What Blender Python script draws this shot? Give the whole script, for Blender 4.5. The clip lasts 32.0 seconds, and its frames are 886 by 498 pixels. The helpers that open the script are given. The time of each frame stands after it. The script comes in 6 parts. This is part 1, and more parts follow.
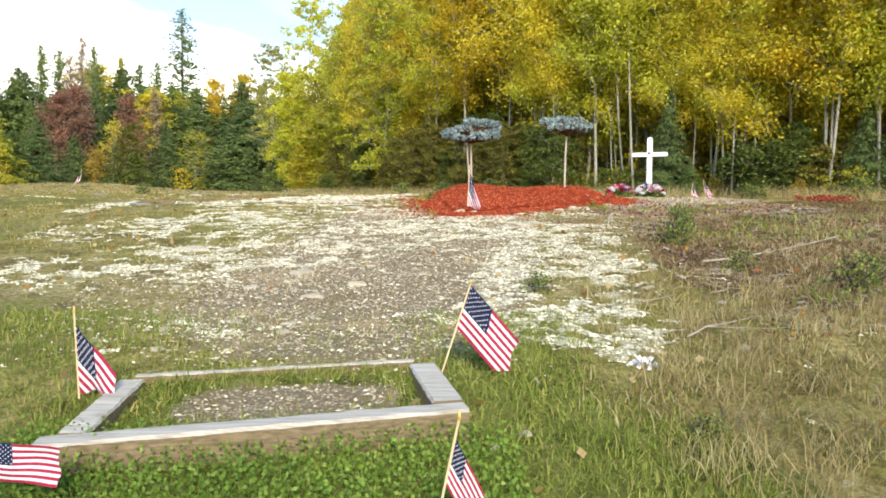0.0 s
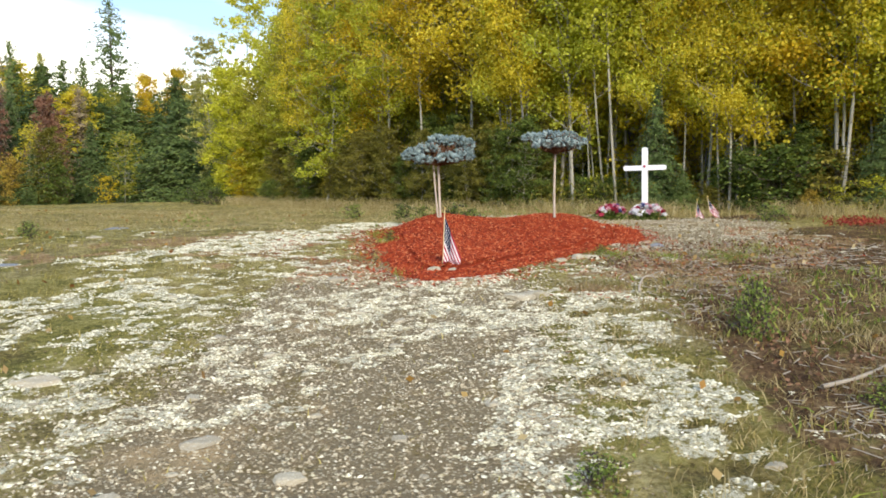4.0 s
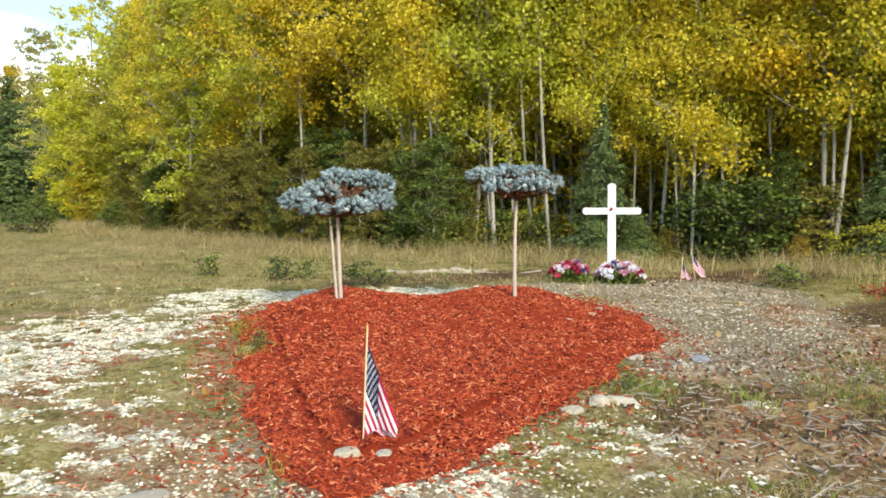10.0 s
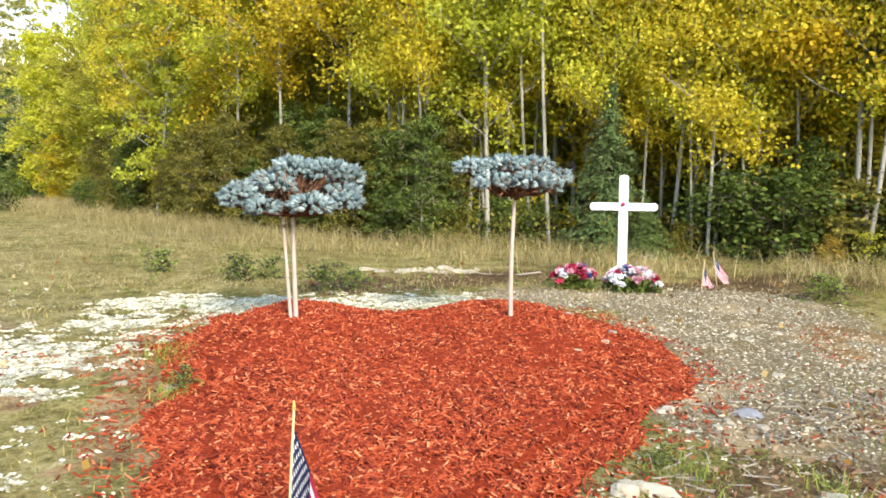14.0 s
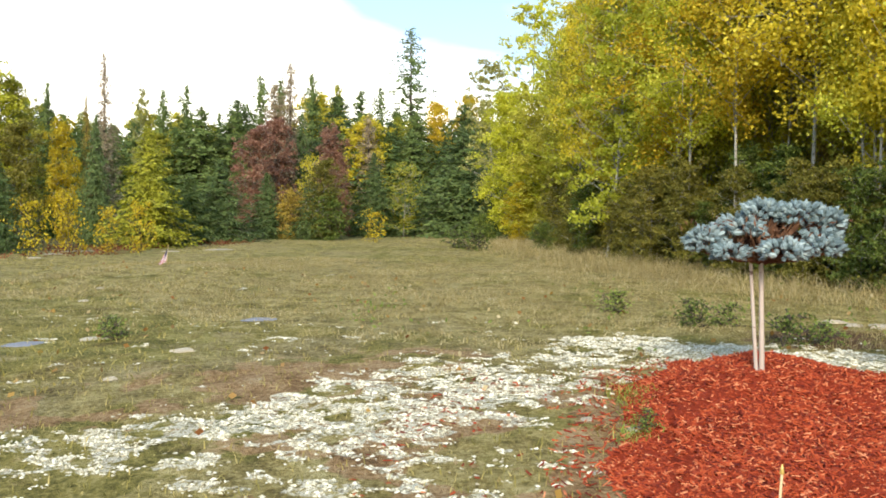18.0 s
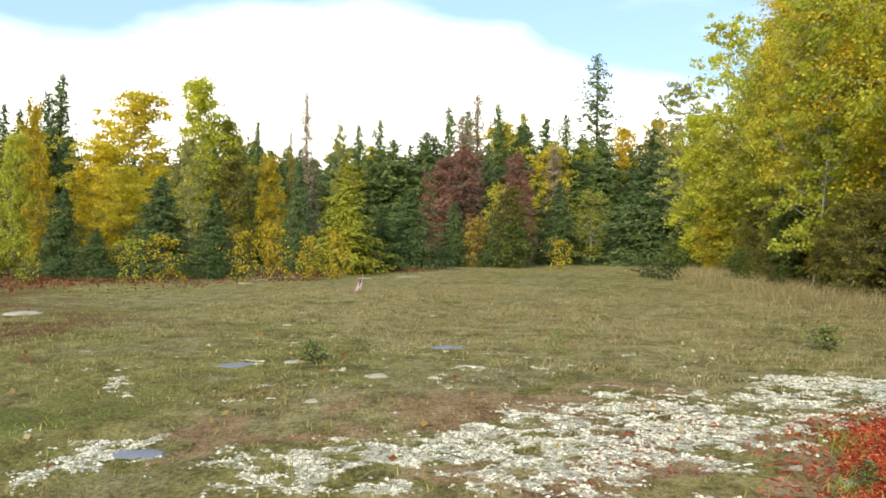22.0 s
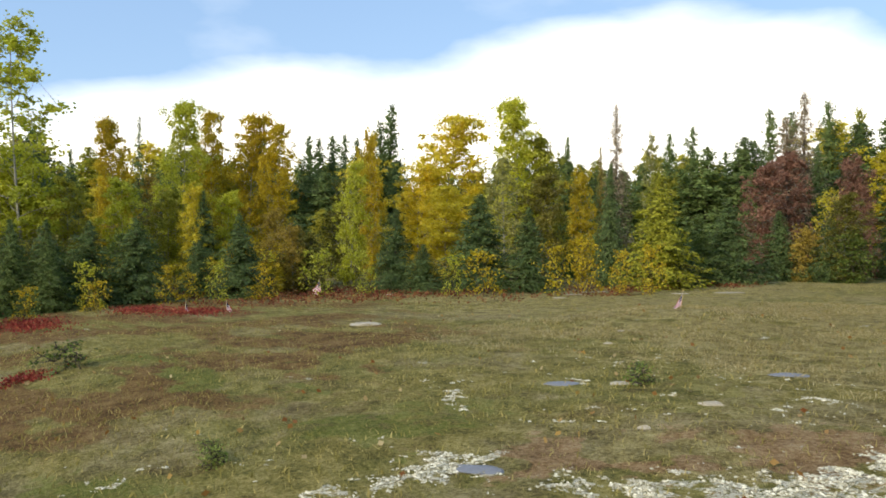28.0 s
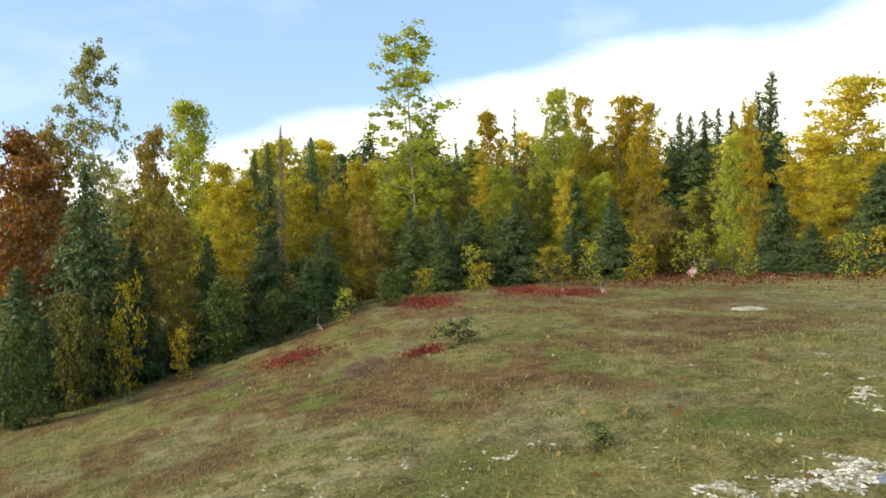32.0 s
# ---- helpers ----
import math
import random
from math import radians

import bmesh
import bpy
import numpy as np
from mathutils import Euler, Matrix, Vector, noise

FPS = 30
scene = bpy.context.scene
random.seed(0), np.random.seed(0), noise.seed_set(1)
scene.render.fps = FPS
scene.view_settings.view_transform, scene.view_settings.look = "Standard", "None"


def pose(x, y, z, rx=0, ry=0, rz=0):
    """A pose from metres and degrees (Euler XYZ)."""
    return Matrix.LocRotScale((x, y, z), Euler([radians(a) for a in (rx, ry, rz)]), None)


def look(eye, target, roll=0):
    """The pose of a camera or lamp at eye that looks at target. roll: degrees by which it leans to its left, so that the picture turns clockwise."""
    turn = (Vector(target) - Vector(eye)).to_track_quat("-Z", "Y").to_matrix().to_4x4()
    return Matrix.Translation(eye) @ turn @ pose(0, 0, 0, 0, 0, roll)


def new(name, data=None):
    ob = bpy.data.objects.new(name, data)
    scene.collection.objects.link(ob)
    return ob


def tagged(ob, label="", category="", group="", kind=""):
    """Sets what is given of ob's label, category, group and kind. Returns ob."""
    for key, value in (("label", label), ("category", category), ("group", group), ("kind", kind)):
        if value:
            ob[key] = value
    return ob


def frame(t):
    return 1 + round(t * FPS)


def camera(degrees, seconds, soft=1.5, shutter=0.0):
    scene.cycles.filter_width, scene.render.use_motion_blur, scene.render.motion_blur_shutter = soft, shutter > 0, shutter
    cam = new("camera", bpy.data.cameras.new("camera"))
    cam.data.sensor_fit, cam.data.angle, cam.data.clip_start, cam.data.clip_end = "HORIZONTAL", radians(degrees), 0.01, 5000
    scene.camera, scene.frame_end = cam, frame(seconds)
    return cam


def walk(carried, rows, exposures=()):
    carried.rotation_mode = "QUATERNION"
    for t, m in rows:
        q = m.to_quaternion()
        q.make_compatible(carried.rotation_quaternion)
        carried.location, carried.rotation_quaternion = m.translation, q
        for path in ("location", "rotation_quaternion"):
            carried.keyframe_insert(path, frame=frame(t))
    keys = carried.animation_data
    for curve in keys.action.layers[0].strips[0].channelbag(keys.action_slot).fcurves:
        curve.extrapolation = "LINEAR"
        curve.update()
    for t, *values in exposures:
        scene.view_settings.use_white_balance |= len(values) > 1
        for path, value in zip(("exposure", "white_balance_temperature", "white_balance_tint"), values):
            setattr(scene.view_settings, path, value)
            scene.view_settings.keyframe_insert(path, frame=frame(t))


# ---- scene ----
# camera and its walk
ROWS = [
    (0, look((-0.000, 0.000, 1.400), (-0.000, 9.986, 0.871), 0.50)),
    (0.5, look((-0.008, 0.360, 1.459), (-0.071, 10.350, 1.011), 0.42)),
    (1, look((-0.015, 0.644, 1.544), (-0.152, 10.634, 1.114), 0.57)),
    (1.5, look((-0.035, 0.942, 1.619), (-0.186, 10.932, 1.208), 0.53)),
    (2, look((-0.077, 1.208, 1.715), (-0.162, 11.197, 1.253), 0.44)),
    (2.5, look((-0.095, 1.489, 1.792), (-0.046, 11.478, 1.311), -0.16)),
    (3, look((-0.112, 1.941, 1.905), (0.129, 11.922, 1.333), -0.26)),
    (3.5, look((-0.133, 2.247, 1.990), (0.284, 12.219, 1.361), -0.61)),
    (5.5, look((-0.286, 3.434, 2.234), (0.883, 13.327, 1.369), -1.06)),
    (6, look((-0.303, 3.737, 2.292), (0.993, 13.613, 1.415), -1.05)),
    (6.5, look((-0.287, 4.089, 2.309), (1.070, 13.961, 1.473), -1.15)),
    (7, look((-0.290, 4.444, 2.320), (1.144, 14.310, 1.545), -1.19)),
    (7.5, look((-0.285, 4.799, 2.347), (1.183, 14.663, 1.601), -0.99)),
    (8, look((-0.269, 5.153, 2.373), (1.207, 15.019, 1.674), -0.76)),
    (8.5, look((-0.258, 5.489, 2.392), (1.280, 15.349, 1.760), -0.68)),
    (9, look((-0.256, 5.772, 2.445), (1.434, 15.610, 1.837), -0.58)),
    (9.5, look((-0.215, 6.059, 2.508), (1.676, 15.861, 1.911), -0.43)),
    (10, look((-0.145, 6.370, 2.529), (1.972, 16.126, 1.951), -0.42)),
    (10.5, look((-0.055, 6.668, 2.548), (2.306, 16.367, 1.938), -0.27)),
    (11, look((0.028, 6.947, 2.560), (2.651, 16.574, 1.903), -0.06)),
    (11.5, look((0.114, 7.154, 2.589), (2.910, 16.727, 1.864), 0.10)),
    (12, look((0.148, 7.331, 2.639), (3.051, 16.864, 1.807), 0.40)),
    (12.5, look((0.183, 7.497, 2.668), (3.061, 17.031, 1.756), 0.58)),
    (13, look((0.222, 7.591, 2.664), (2.958, 17.167, 1.756), 0.63)),
    (13.5, look((0.243, 7.627, 2.664), (2.803, 17.252, 1.772), 0.51)),
    (15.5, look((0.159, 7.630, 2.682), (0.146, 17.607, 2.004), 0.56)),
    (16, look((0.169, 7.630, 2.672), (-0.673, 17.576, 2.061), 0.09)),
    (16.5, look((0.165, 7.632, 2.676), (-1.394, 17.495, 2.128), -0.16)),
    (17, look((0.144, 7.636, 2.669), (-2.010, 17.390, 2.197), -0.13)),
    (17.5, look((0.110, 7.646, 2.675), (-2.532, 17.282, 2.253), 0.17)),
    (18, look((0.090, 7.653, 2.676), (-2.974, 17.165, 2.302), 0.44)),
    (18.5, look((0.093, 7.652, 2.676), (-3.372, 17.027, 2.357), 0.53)),
    (19, look((0.101, 7.652, 2.675), (-3.727, 16.887, 2.409), 0.63)),
    (19.5, look((0.105, 7.663, 2.676), (-4.051, 16.756, 2.453), 0.65)),
    (20, look((0.098, 7.657, 2.679), (-4.328, 16.622, 2.484), 0.61)),
    (20.5, look((0.085, 7.658, 2.688), (-4.566, 16.510, 2.517), 0.55)),
    (21, look((0.076, 7.658, 2.692), (-4.751, 16.416, 2.557), 0.47)),
    (21.5, look((0.064, 7.659, 2.697), (-4.913, 16.332, 2.602), 0.44)),
    (22, look((0.051, 7.661, 2.704), (-5.074, 16.248, 2.648), 0.36)),
    (22.5, look((0.046, 7.651, 2.710), (-5.225, 16.149, 2.696), 0.30)),
    (23, look((0.046, 7.647, 2.716), (-5.373, 16.051, 2.742), 0.23)),
    (23.5, look((0.038, 7.648, 2.735), (-5.527, 15.957, 2.779), 0.21)),
    (24, look((0.019, 7.660, 2.744), (-5.709, 15.856, 2.805), 0.21)),
    (24.5, look((0.005, 7.654, 2.751), (-5.920, 15.709, 2.823), 0.20)),
    (25, look((-0.011, 7.624, 2.745), (-6.158, 15.511, 2.833), 0.22)),
    (25.5, look((-0.021, 7.604, 2.741), (-6.431, 15.278, 2.840), 0.15)),
    (27.5, look((-0.122, 7.620, 2.757), (-7.712, 14.131, 2.860), 0.01)),
    (28, look((-0.155, 7.618, 2.767), (-8.051, 13.753, 2.849), -0.00)),
    (28.5, look((-0.186, 7.639, 2.773), (-8.392, 13.354, 2.829), -0.09)),
    (29, look((-0.216, 7.646, 2.775), (-8.723, 12.902, 2.805), -0.23)),
    (29.5, look((-0.258, 7.623, 2.781), (-9.045, 12.397, 2.782), -0.26)),
    (30, look((-0.289, 7.606, 2.778), (-9.333, 11.872, 2.758), -0.32)),
    (30.5, look((-0.313, 7.605, 2.778), (-9.591, 11.336, 2.733), -0.48)),
    (31, look((-0.339, 7.590, 2.782), (-9.817, 10.777, 2.713), -0.70)),
    (31.5, look((-0.337, 7.574, 2.777), (-9.991, 10.180, 2.688), -0.77)),
    (32, look((-0.314, 7.575, 2.771), (-10.084, 9.703, 2.657), -0.83)),
]
cam = camera(57.21, 32.0, soft=1.75)
EXPOSURES = [(0, 0.5, 6900, 10), (1, 0.37, 6900, 10), (3, 0.24, 6900, 10), (6, 0.08, 6900, 10), (9, 0.36, 6900, 10), (11, 0.48, 6900, 10), (12, 0.58, 6900, 10), (13, 0.85, 6900, 10), (16, 0.61, 6900, 10), (19, 0.31, 6900, 10), (21, 0.2, 6900, 10), (23, 0.0, 6900, 10), (25, -0.25, 6900, 10), (28, -0.22, 6900, 10), (32, -0.02, 6900, 10)]
walk(cam, ROWS, EXPOSURES)


# world, sun and exposure
SUN_AZ, SUN_EL = radians(171.0), radians(29.0)   # compass-like: where the sun stands, turned from +y to +x
sun_dir = Vector((math.sin(SUN_AZ) * math.cos(SUN_EL), math.cos(SUN_AZ) * math.cos(SUN_EL), math.sin(SUN_EL)))
sun = new("sun", bpy.data.lights.new("sun", "SUN"))
sun.data.energy, sun.data.angle, sun.data.color = 4.0, radians(12.0), (1.0, 0.94, 0.84)
sun.matrix_world = look(sun_dir * 60, (0, 0, 0))

world = bpy.data.worlds.new("sky")
scene.world = world
world.use_nodes = True
wn, wl = world.node_tree.nodes, world.node_tree.links
wn.clear()


def wnode(kind, **kw):
    n = wn.new(kind)
    for k, v in kw.items():
        n.inputs[k.replace("_", " ")].default_value = v
    return n


def wmath(op, a, b=None, clamp=False):
    n = wn.new("ShaderNodeMath")
    n.operation, n.use_clamp = op, clamp
    for i, v in enumerate((a, b)):
        if v is None:
            continue
        if isinstance(v, (int, float)):
            n.inputs[i].default_value = v
        else:
            wl.new(v, n.inputs[i])
    return n.outputs[0]


sky = wn.new("ShaderNodeTexSky")
sky.sky_type, sky.sun_disc = "NISHITA", False
sky.sun_elevation, sky.sun_rotation = SUN_EL, SUN_AZ
sky.air_density, sky.dust_density, sky.ozone_density = 1.0, 0.8, 1.2
coord = wn.new("ShaderNodeTexCoord")
sep = wn.new("ShaderNodeSeparateXYZ")
wl.new(coord.outputs["Generated"], sep.inputs[0])
noise_a = wn.new("ShaderNodeTexNoise")
noise_a.inputs["Scale"].default_value, noise_a.inputs["Detail"].default_value = 3.2, 7.0
stretch = wn.new("ShaderNodeMapping")
stretch.inputs["Scale"].default_value = (1.0, 1.0, 2.6)
wl.new(coord.outputs["Generated"], stretch.inputs[0])
wl.new(stretch.outputs[0], noise_a.inputs["Vector"])
# a bank of cloud whose top sinks towards the west and the north
azimuth = wmath("DIVIDE", wmath("ARCTAN2", wmath("MULTIPLY", sep.outputs[0], -1.0), sep.outputs[1]), math.pi)
top_of = wn.new("ShaderNodeValToRGB")
stops = ((0.0, 9.5), (0.07, 9.3), (0.11, 11.0), (0.14, 13.3), (0.18, 14.5), (0.23, 14.6), (0.28, 13.5), (0.36, 11.6), (0.44, 9.2), (0.5, 6.8), (0.58, 4.0))
while len(top_of.color_ramp.elements) < len(stops):
    top_of.color_ramp.elements.new(0.5)
for el, (p, deg) in zip(top_of.color_ramp.elements, stops):
    v = math.sin(radians(deg))
    el.position, el.color = p, (v, v, v, 1)
wl.new(azimuth, top_of.inputs[0])
puff = wmath("MULTIPLY", wmath("SUBTRACT", noise_a.outputs["Fac"], 0.5), 0.12)
edge = wmath("SUBTRACT", wmath("ADD", top_of.outputs[0], puff), sep.outputs[2])
bank = wmath("MULTIPLY", wmath("ADD", edge, 0.03), 14.0, clamp=True)
wisp = wmath("MULTIPLY", wmath("SUBTRACT", noise_a.outputs["Fac"], 0.54), 4.0, clamp=True)
cover = wmath("MAXIMUM", bank, wmath("MULTIPLY", wisp, 0.22))
sky_bg, cloud_bg = wnode("ShaderNodeBackground"), wnode("ShaderNodeBackground")
hue = wn.new("ShaderNodeMix")
hue.data_type, hue.blend_type = "RGBA", "MIX"
hue.inputs[0].default_value = 0.35
wl.new(sky.outputs[0], hue.inputs[6])
hue.inputs[7].default_value = (4.4, 7.4, 12.4, 1)
wl.new(hue.outputs[2], sky_bg.inputs["Color"])
sky_bg.inputs["Strength"].default_value = 0.16
cloud_bg.inputs["Color"].default_value, cloud_bg.inputs["Strength"].default_value = (1.0, 0.985, 0.95, 1), 2.3
mixed, wout = wn.new("ShaderNodeMixShader"), wn.new("ShaderNodeOutputWorld")
wl.new(cover, mixed.inputs[0])
wl.new(sky_bg.outputs[0], mixed.inputs[1])
wl.new(cloud_bg.outputs[0], mixed.inputs[2])
wl.new(mixed.outputs[0], wout.inputs["Surface"])

# ---- materials ----


class Mat:
    """A node material under construction."""

    def __init__(self, name, rough=0.8, spec=0.3):
        self.m = bpy.data.materials.new(name)
        self.m.use_nodes = True
        self.n, self.l = self.m.node_tree.nodes, self.m.node_tree.links
        self.b = self.n["Principled BSDF"]
        self.b.inputs["Roughness"].default_value = rough
        self.b.inputs["Specular IOR Level"].default_value = spec
        self.coord = self.n.new("ShaderNodeTexCoord")

    def noise(self, scale, detail=4.0, rough=0.55, space="Object", stretch=None):
        t = self.n.new("ShaderNodeTexNoise")
        t.inputs["Scale"].default_value, t.inputs["Detail"].default_value, t.inputs["Roughness"].default_value = scale, detail, rough
        src = self.coord.outputs[space]
        if stretch:
            mp = self.n.new("ShaderNodeMapping")
            mp.inputs["Scale"].default_value = stretch
            self.l.new(src, mp.inputs[0])
            src = mp.outputs[0]
        self.l.new(src, t.inputs["Vector"])
        return t.outputs["Fac"]

    def voronoi(self, scale, out="Distance"):
        t = self.n.new("ShaderNodeTexVoronoi")
        t.inputs["Scale"].default_value = scale
        self.l.new(self.coord.outputs["Object"], t.inputs["Vector"])
        return t.outputs[out]

    def ramp(self, fac, *stops):
        r = self.n.new("ShaderNodeValToRGB")
        e = r.color_ramp.elements
        while len(e) < len(stops):
            e.new(0.5)
        for el, (p, c) in zip(e, stops):
            el.position, el.color = p, (*c, 1)
        self.l.new(fac, r.inputs[0])
        return r.outputs[0]

    def mix(self, fac, a, b, blend="MIX"):
        x = self.n.new("ShaderNodeMix")
        x.data_type, x.blend_type = "RGBA", blend
        for sock, v in ((x.inputs[0], fac), (x.inputs[6], a), (x.inputs[7], b)):
            if isinstance(v, (int, float)):
                sock.default_value = v
            elif isinstance(v, tuple):
                sock.default_value = (*v, 1)
            else:
                self.l.new(v, sock)
        return x.outputs[2]

    def math(self, op, a, b=0.0, clamp=False):
        x = self.n.new("ShaderNodeMath")
        x.operation, x.use_clamp = op, clamp
        for i, v in enumerate((a, b)):
            if isinstance(v, (int, float)):
                x.inputs[i].default_value = v
            else:
                self.l.new(v, x.inputs[i])
        return x.outputs[0]

    def step(self, v, lo, hi):
        x = self.n.new("ShaderNodeMapRange")
        x.interpolation_type = "SMOOTHSTEP"
        x.inputs["From Min"].default_value, x.inputs["From Max"].default_value = lo, hi
        self.l.new(v, x.inputs["Value"])
        return x.outputs[0]

    def attr(self, name):
        a = self.n.new("ShaderNodeAttribute")
        a.attribute_name = name
        return a.outputs["Fac"]

    def island(self):
        return self.n.new("ShaderNodeNewGeometry").outputs["Random Per Island"]

    def each(self):
        return self.n.new("ShaderNodeObjectInfo").outputs["Random"]

    def colour(self, c):
        if isinstance(c, tuple):
            self.b.inputs["Base Color"].default_value = (*c, 1)
        else:
            self.l.new(c, self.b.inputs["Base Color"])
        return self

    def bump(self, h, strength=0.4, dist=0.01):
        b = self.n.new("ShaderNodeBump")
        b.inputs["Strength"].default_value, b.inputs["Distance"].default_value = strength, dist
        self.l.new(h, b.inputs["Height"])
        self.l.new(b.outputs[0], self.b.inputs["Normal"])
        return self

    def thin(self, share=0.35, tint=None):
        """Lets light through, as leaves and cloth do."""
        tr, ms = self.n.new("ShaderNodeBsdfTranslucent"), self.n.new("ShaderNodeMixShader")
        src = self.b.inputs["Base Color"]
        if src.is_linked:
            self.l.new(src.links[0].from_socket, tr.inputs["Color"])
        else:
            tr.inputs["Color"].default_value = src.default_value
        ms.inputs[0].default_value = share
        self.l.new(self.b.outputs[0], ms.inputs[1])
        self.l.new(tr.outputs[0], ms.inputs[2])
        self.l.new(ms.outputs[0], self.n["Material Output"].inputs["Surface"])
        return self


def leaf_mat(name, dark, mid, light, share=0.38, rough=0.55):
    m = Mat(name, rough, 0.25)
    c = m.ramp(m.island(), (0.0, dark), (0.5, mid), (1.0, light))
    big = m.noise(1.1, 3.0)
    c = m.mix(m.math("MULTIPLY", m.step(big, 0.45, 0.66), 0.5), c, dark)
    tone = m.ramp(m.each(), (0.0, (0.82, 0.85, 0.8)), (1.0, (1.12, 1.08, 1.0)))
    c = m.mix(1.0, c, tone, "MULTIPLY")
    return m.colour(c).thin(share).m


M_ASPEN = leaf_mat("aspen_leaf_lime", (0.35, 0.37, 0.032), (0.6, 0.61, 0.06), (0.82, 0.79, 0.14), 0.57)
M_MOSS = leaf_mat("aspen_leaf_dull", (0.24, 0.235, 0.028), (0.44, 0.42, 0.05), (0.65, 0.6, 0.11), 0.52)
M_GOLD = leaf_mat("aspen_leaf_gold", (0.5, 0.41, 0.03), (0.77, 0.645, 0.055), (0.9, 0.8, 0.13), 0.57)
M_ORANGE = leaf_mat("aspen_leaf_orange", (0.4, 0.27, 0.015), (0.66, 0.48, 0.03), (0.82, 0.68, 0.07), 0.5)
M_OLIVE = leaf_mat("shrub_leaf_olive", (0.1, 0.1, 0.018), (0.21, 0.195, 0.035), (0.38, 0.33, 0.07), 0.45)
M_GREEN = leaf_mat("shrub_leaf_green", (0.055, 0.085, 0.018), (0.12, 0.17, 0.032), (0.25, 0.31, 0.065), 0.4)
M_RED = leaf_mat("maple_leaf_red", (0.17, 0.08, 0.055), (0.3, 0.145, 0.095), (0.42, 0.25, 0.17), 0.4)
M_MAPLE = leaf_mat("maple_leaf_orange", (0.2, 0.075, 0.018), (0.36, 0.15, 0.03), (0.46, 0.28, 0.055))
M_AMBER = leaf_mat("bush_leaf_amber", (0.3, 0.22, 0.012), (0.56, 0.42, 0.02), (0.78, 0.64, 0.05), 0.45)
M_BROWN = leaf_mat("alder_leaf_brown", (0.23, 0.16, 0.03), (0.42, 0.3, 0.05), (0.6, 0.45, 0.09))
M_PALE = leaf_mat("willow_leaf_pale", (0.2, 0.2, 0.05), (0.36, 0.36, 0.1), (0.52, 0.5, 0.2))
M_NEEDLE = leaf_mat("spruce_needle", (0.065, 0.105, 0.034), (0.12, 0.18, 0.055), (0.2, 0.265, 0.085), 0.35)
M_NEEDLE2 = leaf_mat("fir_needle_light", (0.085, 0.13, 0.035), (0.16, 0.225, 0.06), (0.26, 0.33, 0.1), 0.4)
M_LARCH = leaf_mat("larch_needle_yellow", (0.2, 0.21, 0.02), (0.38, 0.39, 0.035), (0.55, 0.54, 0.07), 0.4)
M_TWIG = leaf_mat("bare_twig_tan", (0.2, 0.15, 0.1), (0.36, 0.28, 0.17), (0.46, 0.38, 0.26), 0.2, 0.8)
M_BLUE = leaf_mat("blue_spruce_needle", (0.1, 0.15, 0.165), (0.21, 0.29, 0.315), (0.38, 0.47, 0.49), 0.15)
M_DEAD = leaf_mat("dead_needle", (0.06, 0.028, 0.016), (0.13, 0.06, 0.03), (0.2, 0.1, 0.055), 0.1, 0.85)


def bark_mat(name, a, b, scar, scale=14.0):
    m = Mat(name, 0.85, 0.2)
    c = m.mix(m.noise(scale, 5.0, stretch=(1, 1, 0.25)), a, b)
    c = m.mix(m.step(m.noise(9.0, 3.0, stretch=(1, 1, 2.5)), 0.6, 0.68), c, scar)
    return m.colour(c).bump(m.noise(40, 4), 0.4, 0.006).m


M_BARK = bark_mat("aspen_bark", (0.2, 0.19, 0.15), (0.42, 0.4, 0.34), (0.06, 0.05, 0.04))
M_PALEBARK = bark_mat("pale_aspen_bark", (0.22, 0.21, 0.17), (0.38, 0.36, 0.3), (0.08, 0.07, 0.06))
M_DARKBARK = bark_mat("conifer_bark", (0.05, 0.04, 0.03), (0.12, 0.095, 0.075), (0.03, 0.025, 0.02))
M_STEM = bark_mat("standard_stem_bark", (0.32, 0.25, 0.2), (0.55, 0.47, 0.4), (0.16, 0.1, 0.08), 30)

mt = Mat("mulch", 0.85, 0.25)
M_MULCH = mt.colour(mt.ramp(mt.island(), (0.0, (0.11, 0.012, 0.006)), (0.4, (0.28, 0.038, 0.012)), (0.85, (0.42, 0.076, 0.023)), (1.0, (0.62, 0.24, 0.11)))).bump(mt.noise(90, 3, stretch=(1, 1, 1)), 0.4, 0.004).m
mt = Mat("mulch_bed", 0.95, 0.1)
M_MULCHBED = mt.colour(mt.mix(mt.noise(45, 6), (0.12, 0.014, 0.006), (0.34, 0.045, 0.014))).bump(mt.noise(60, 5), 0.8, 0.02).m

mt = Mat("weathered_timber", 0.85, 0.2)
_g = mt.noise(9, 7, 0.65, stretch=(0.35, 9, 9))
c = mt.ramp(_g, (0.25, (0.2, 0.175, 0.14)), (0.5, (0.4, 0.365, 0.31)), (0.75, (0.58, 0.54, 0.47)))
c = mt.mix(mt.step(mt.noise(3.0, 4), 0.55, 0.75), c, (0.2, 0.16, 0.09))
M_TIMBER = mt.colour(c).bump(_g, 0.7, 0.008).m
# same grain in darker brown: shade on the upright faces put into the colour
mt = Mat("shaded_timber_side", 0.9, 0.15)
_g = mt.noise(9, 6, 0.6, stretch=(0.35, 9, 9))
M_TIMBERSHADE = mt.colour(mt.ramp(_g, (0.25, (0.09, 0.065, 0.035)), (0.75, (0.26, 0.2, 0.12)))).bump(_g, 0.7, 0.008).m

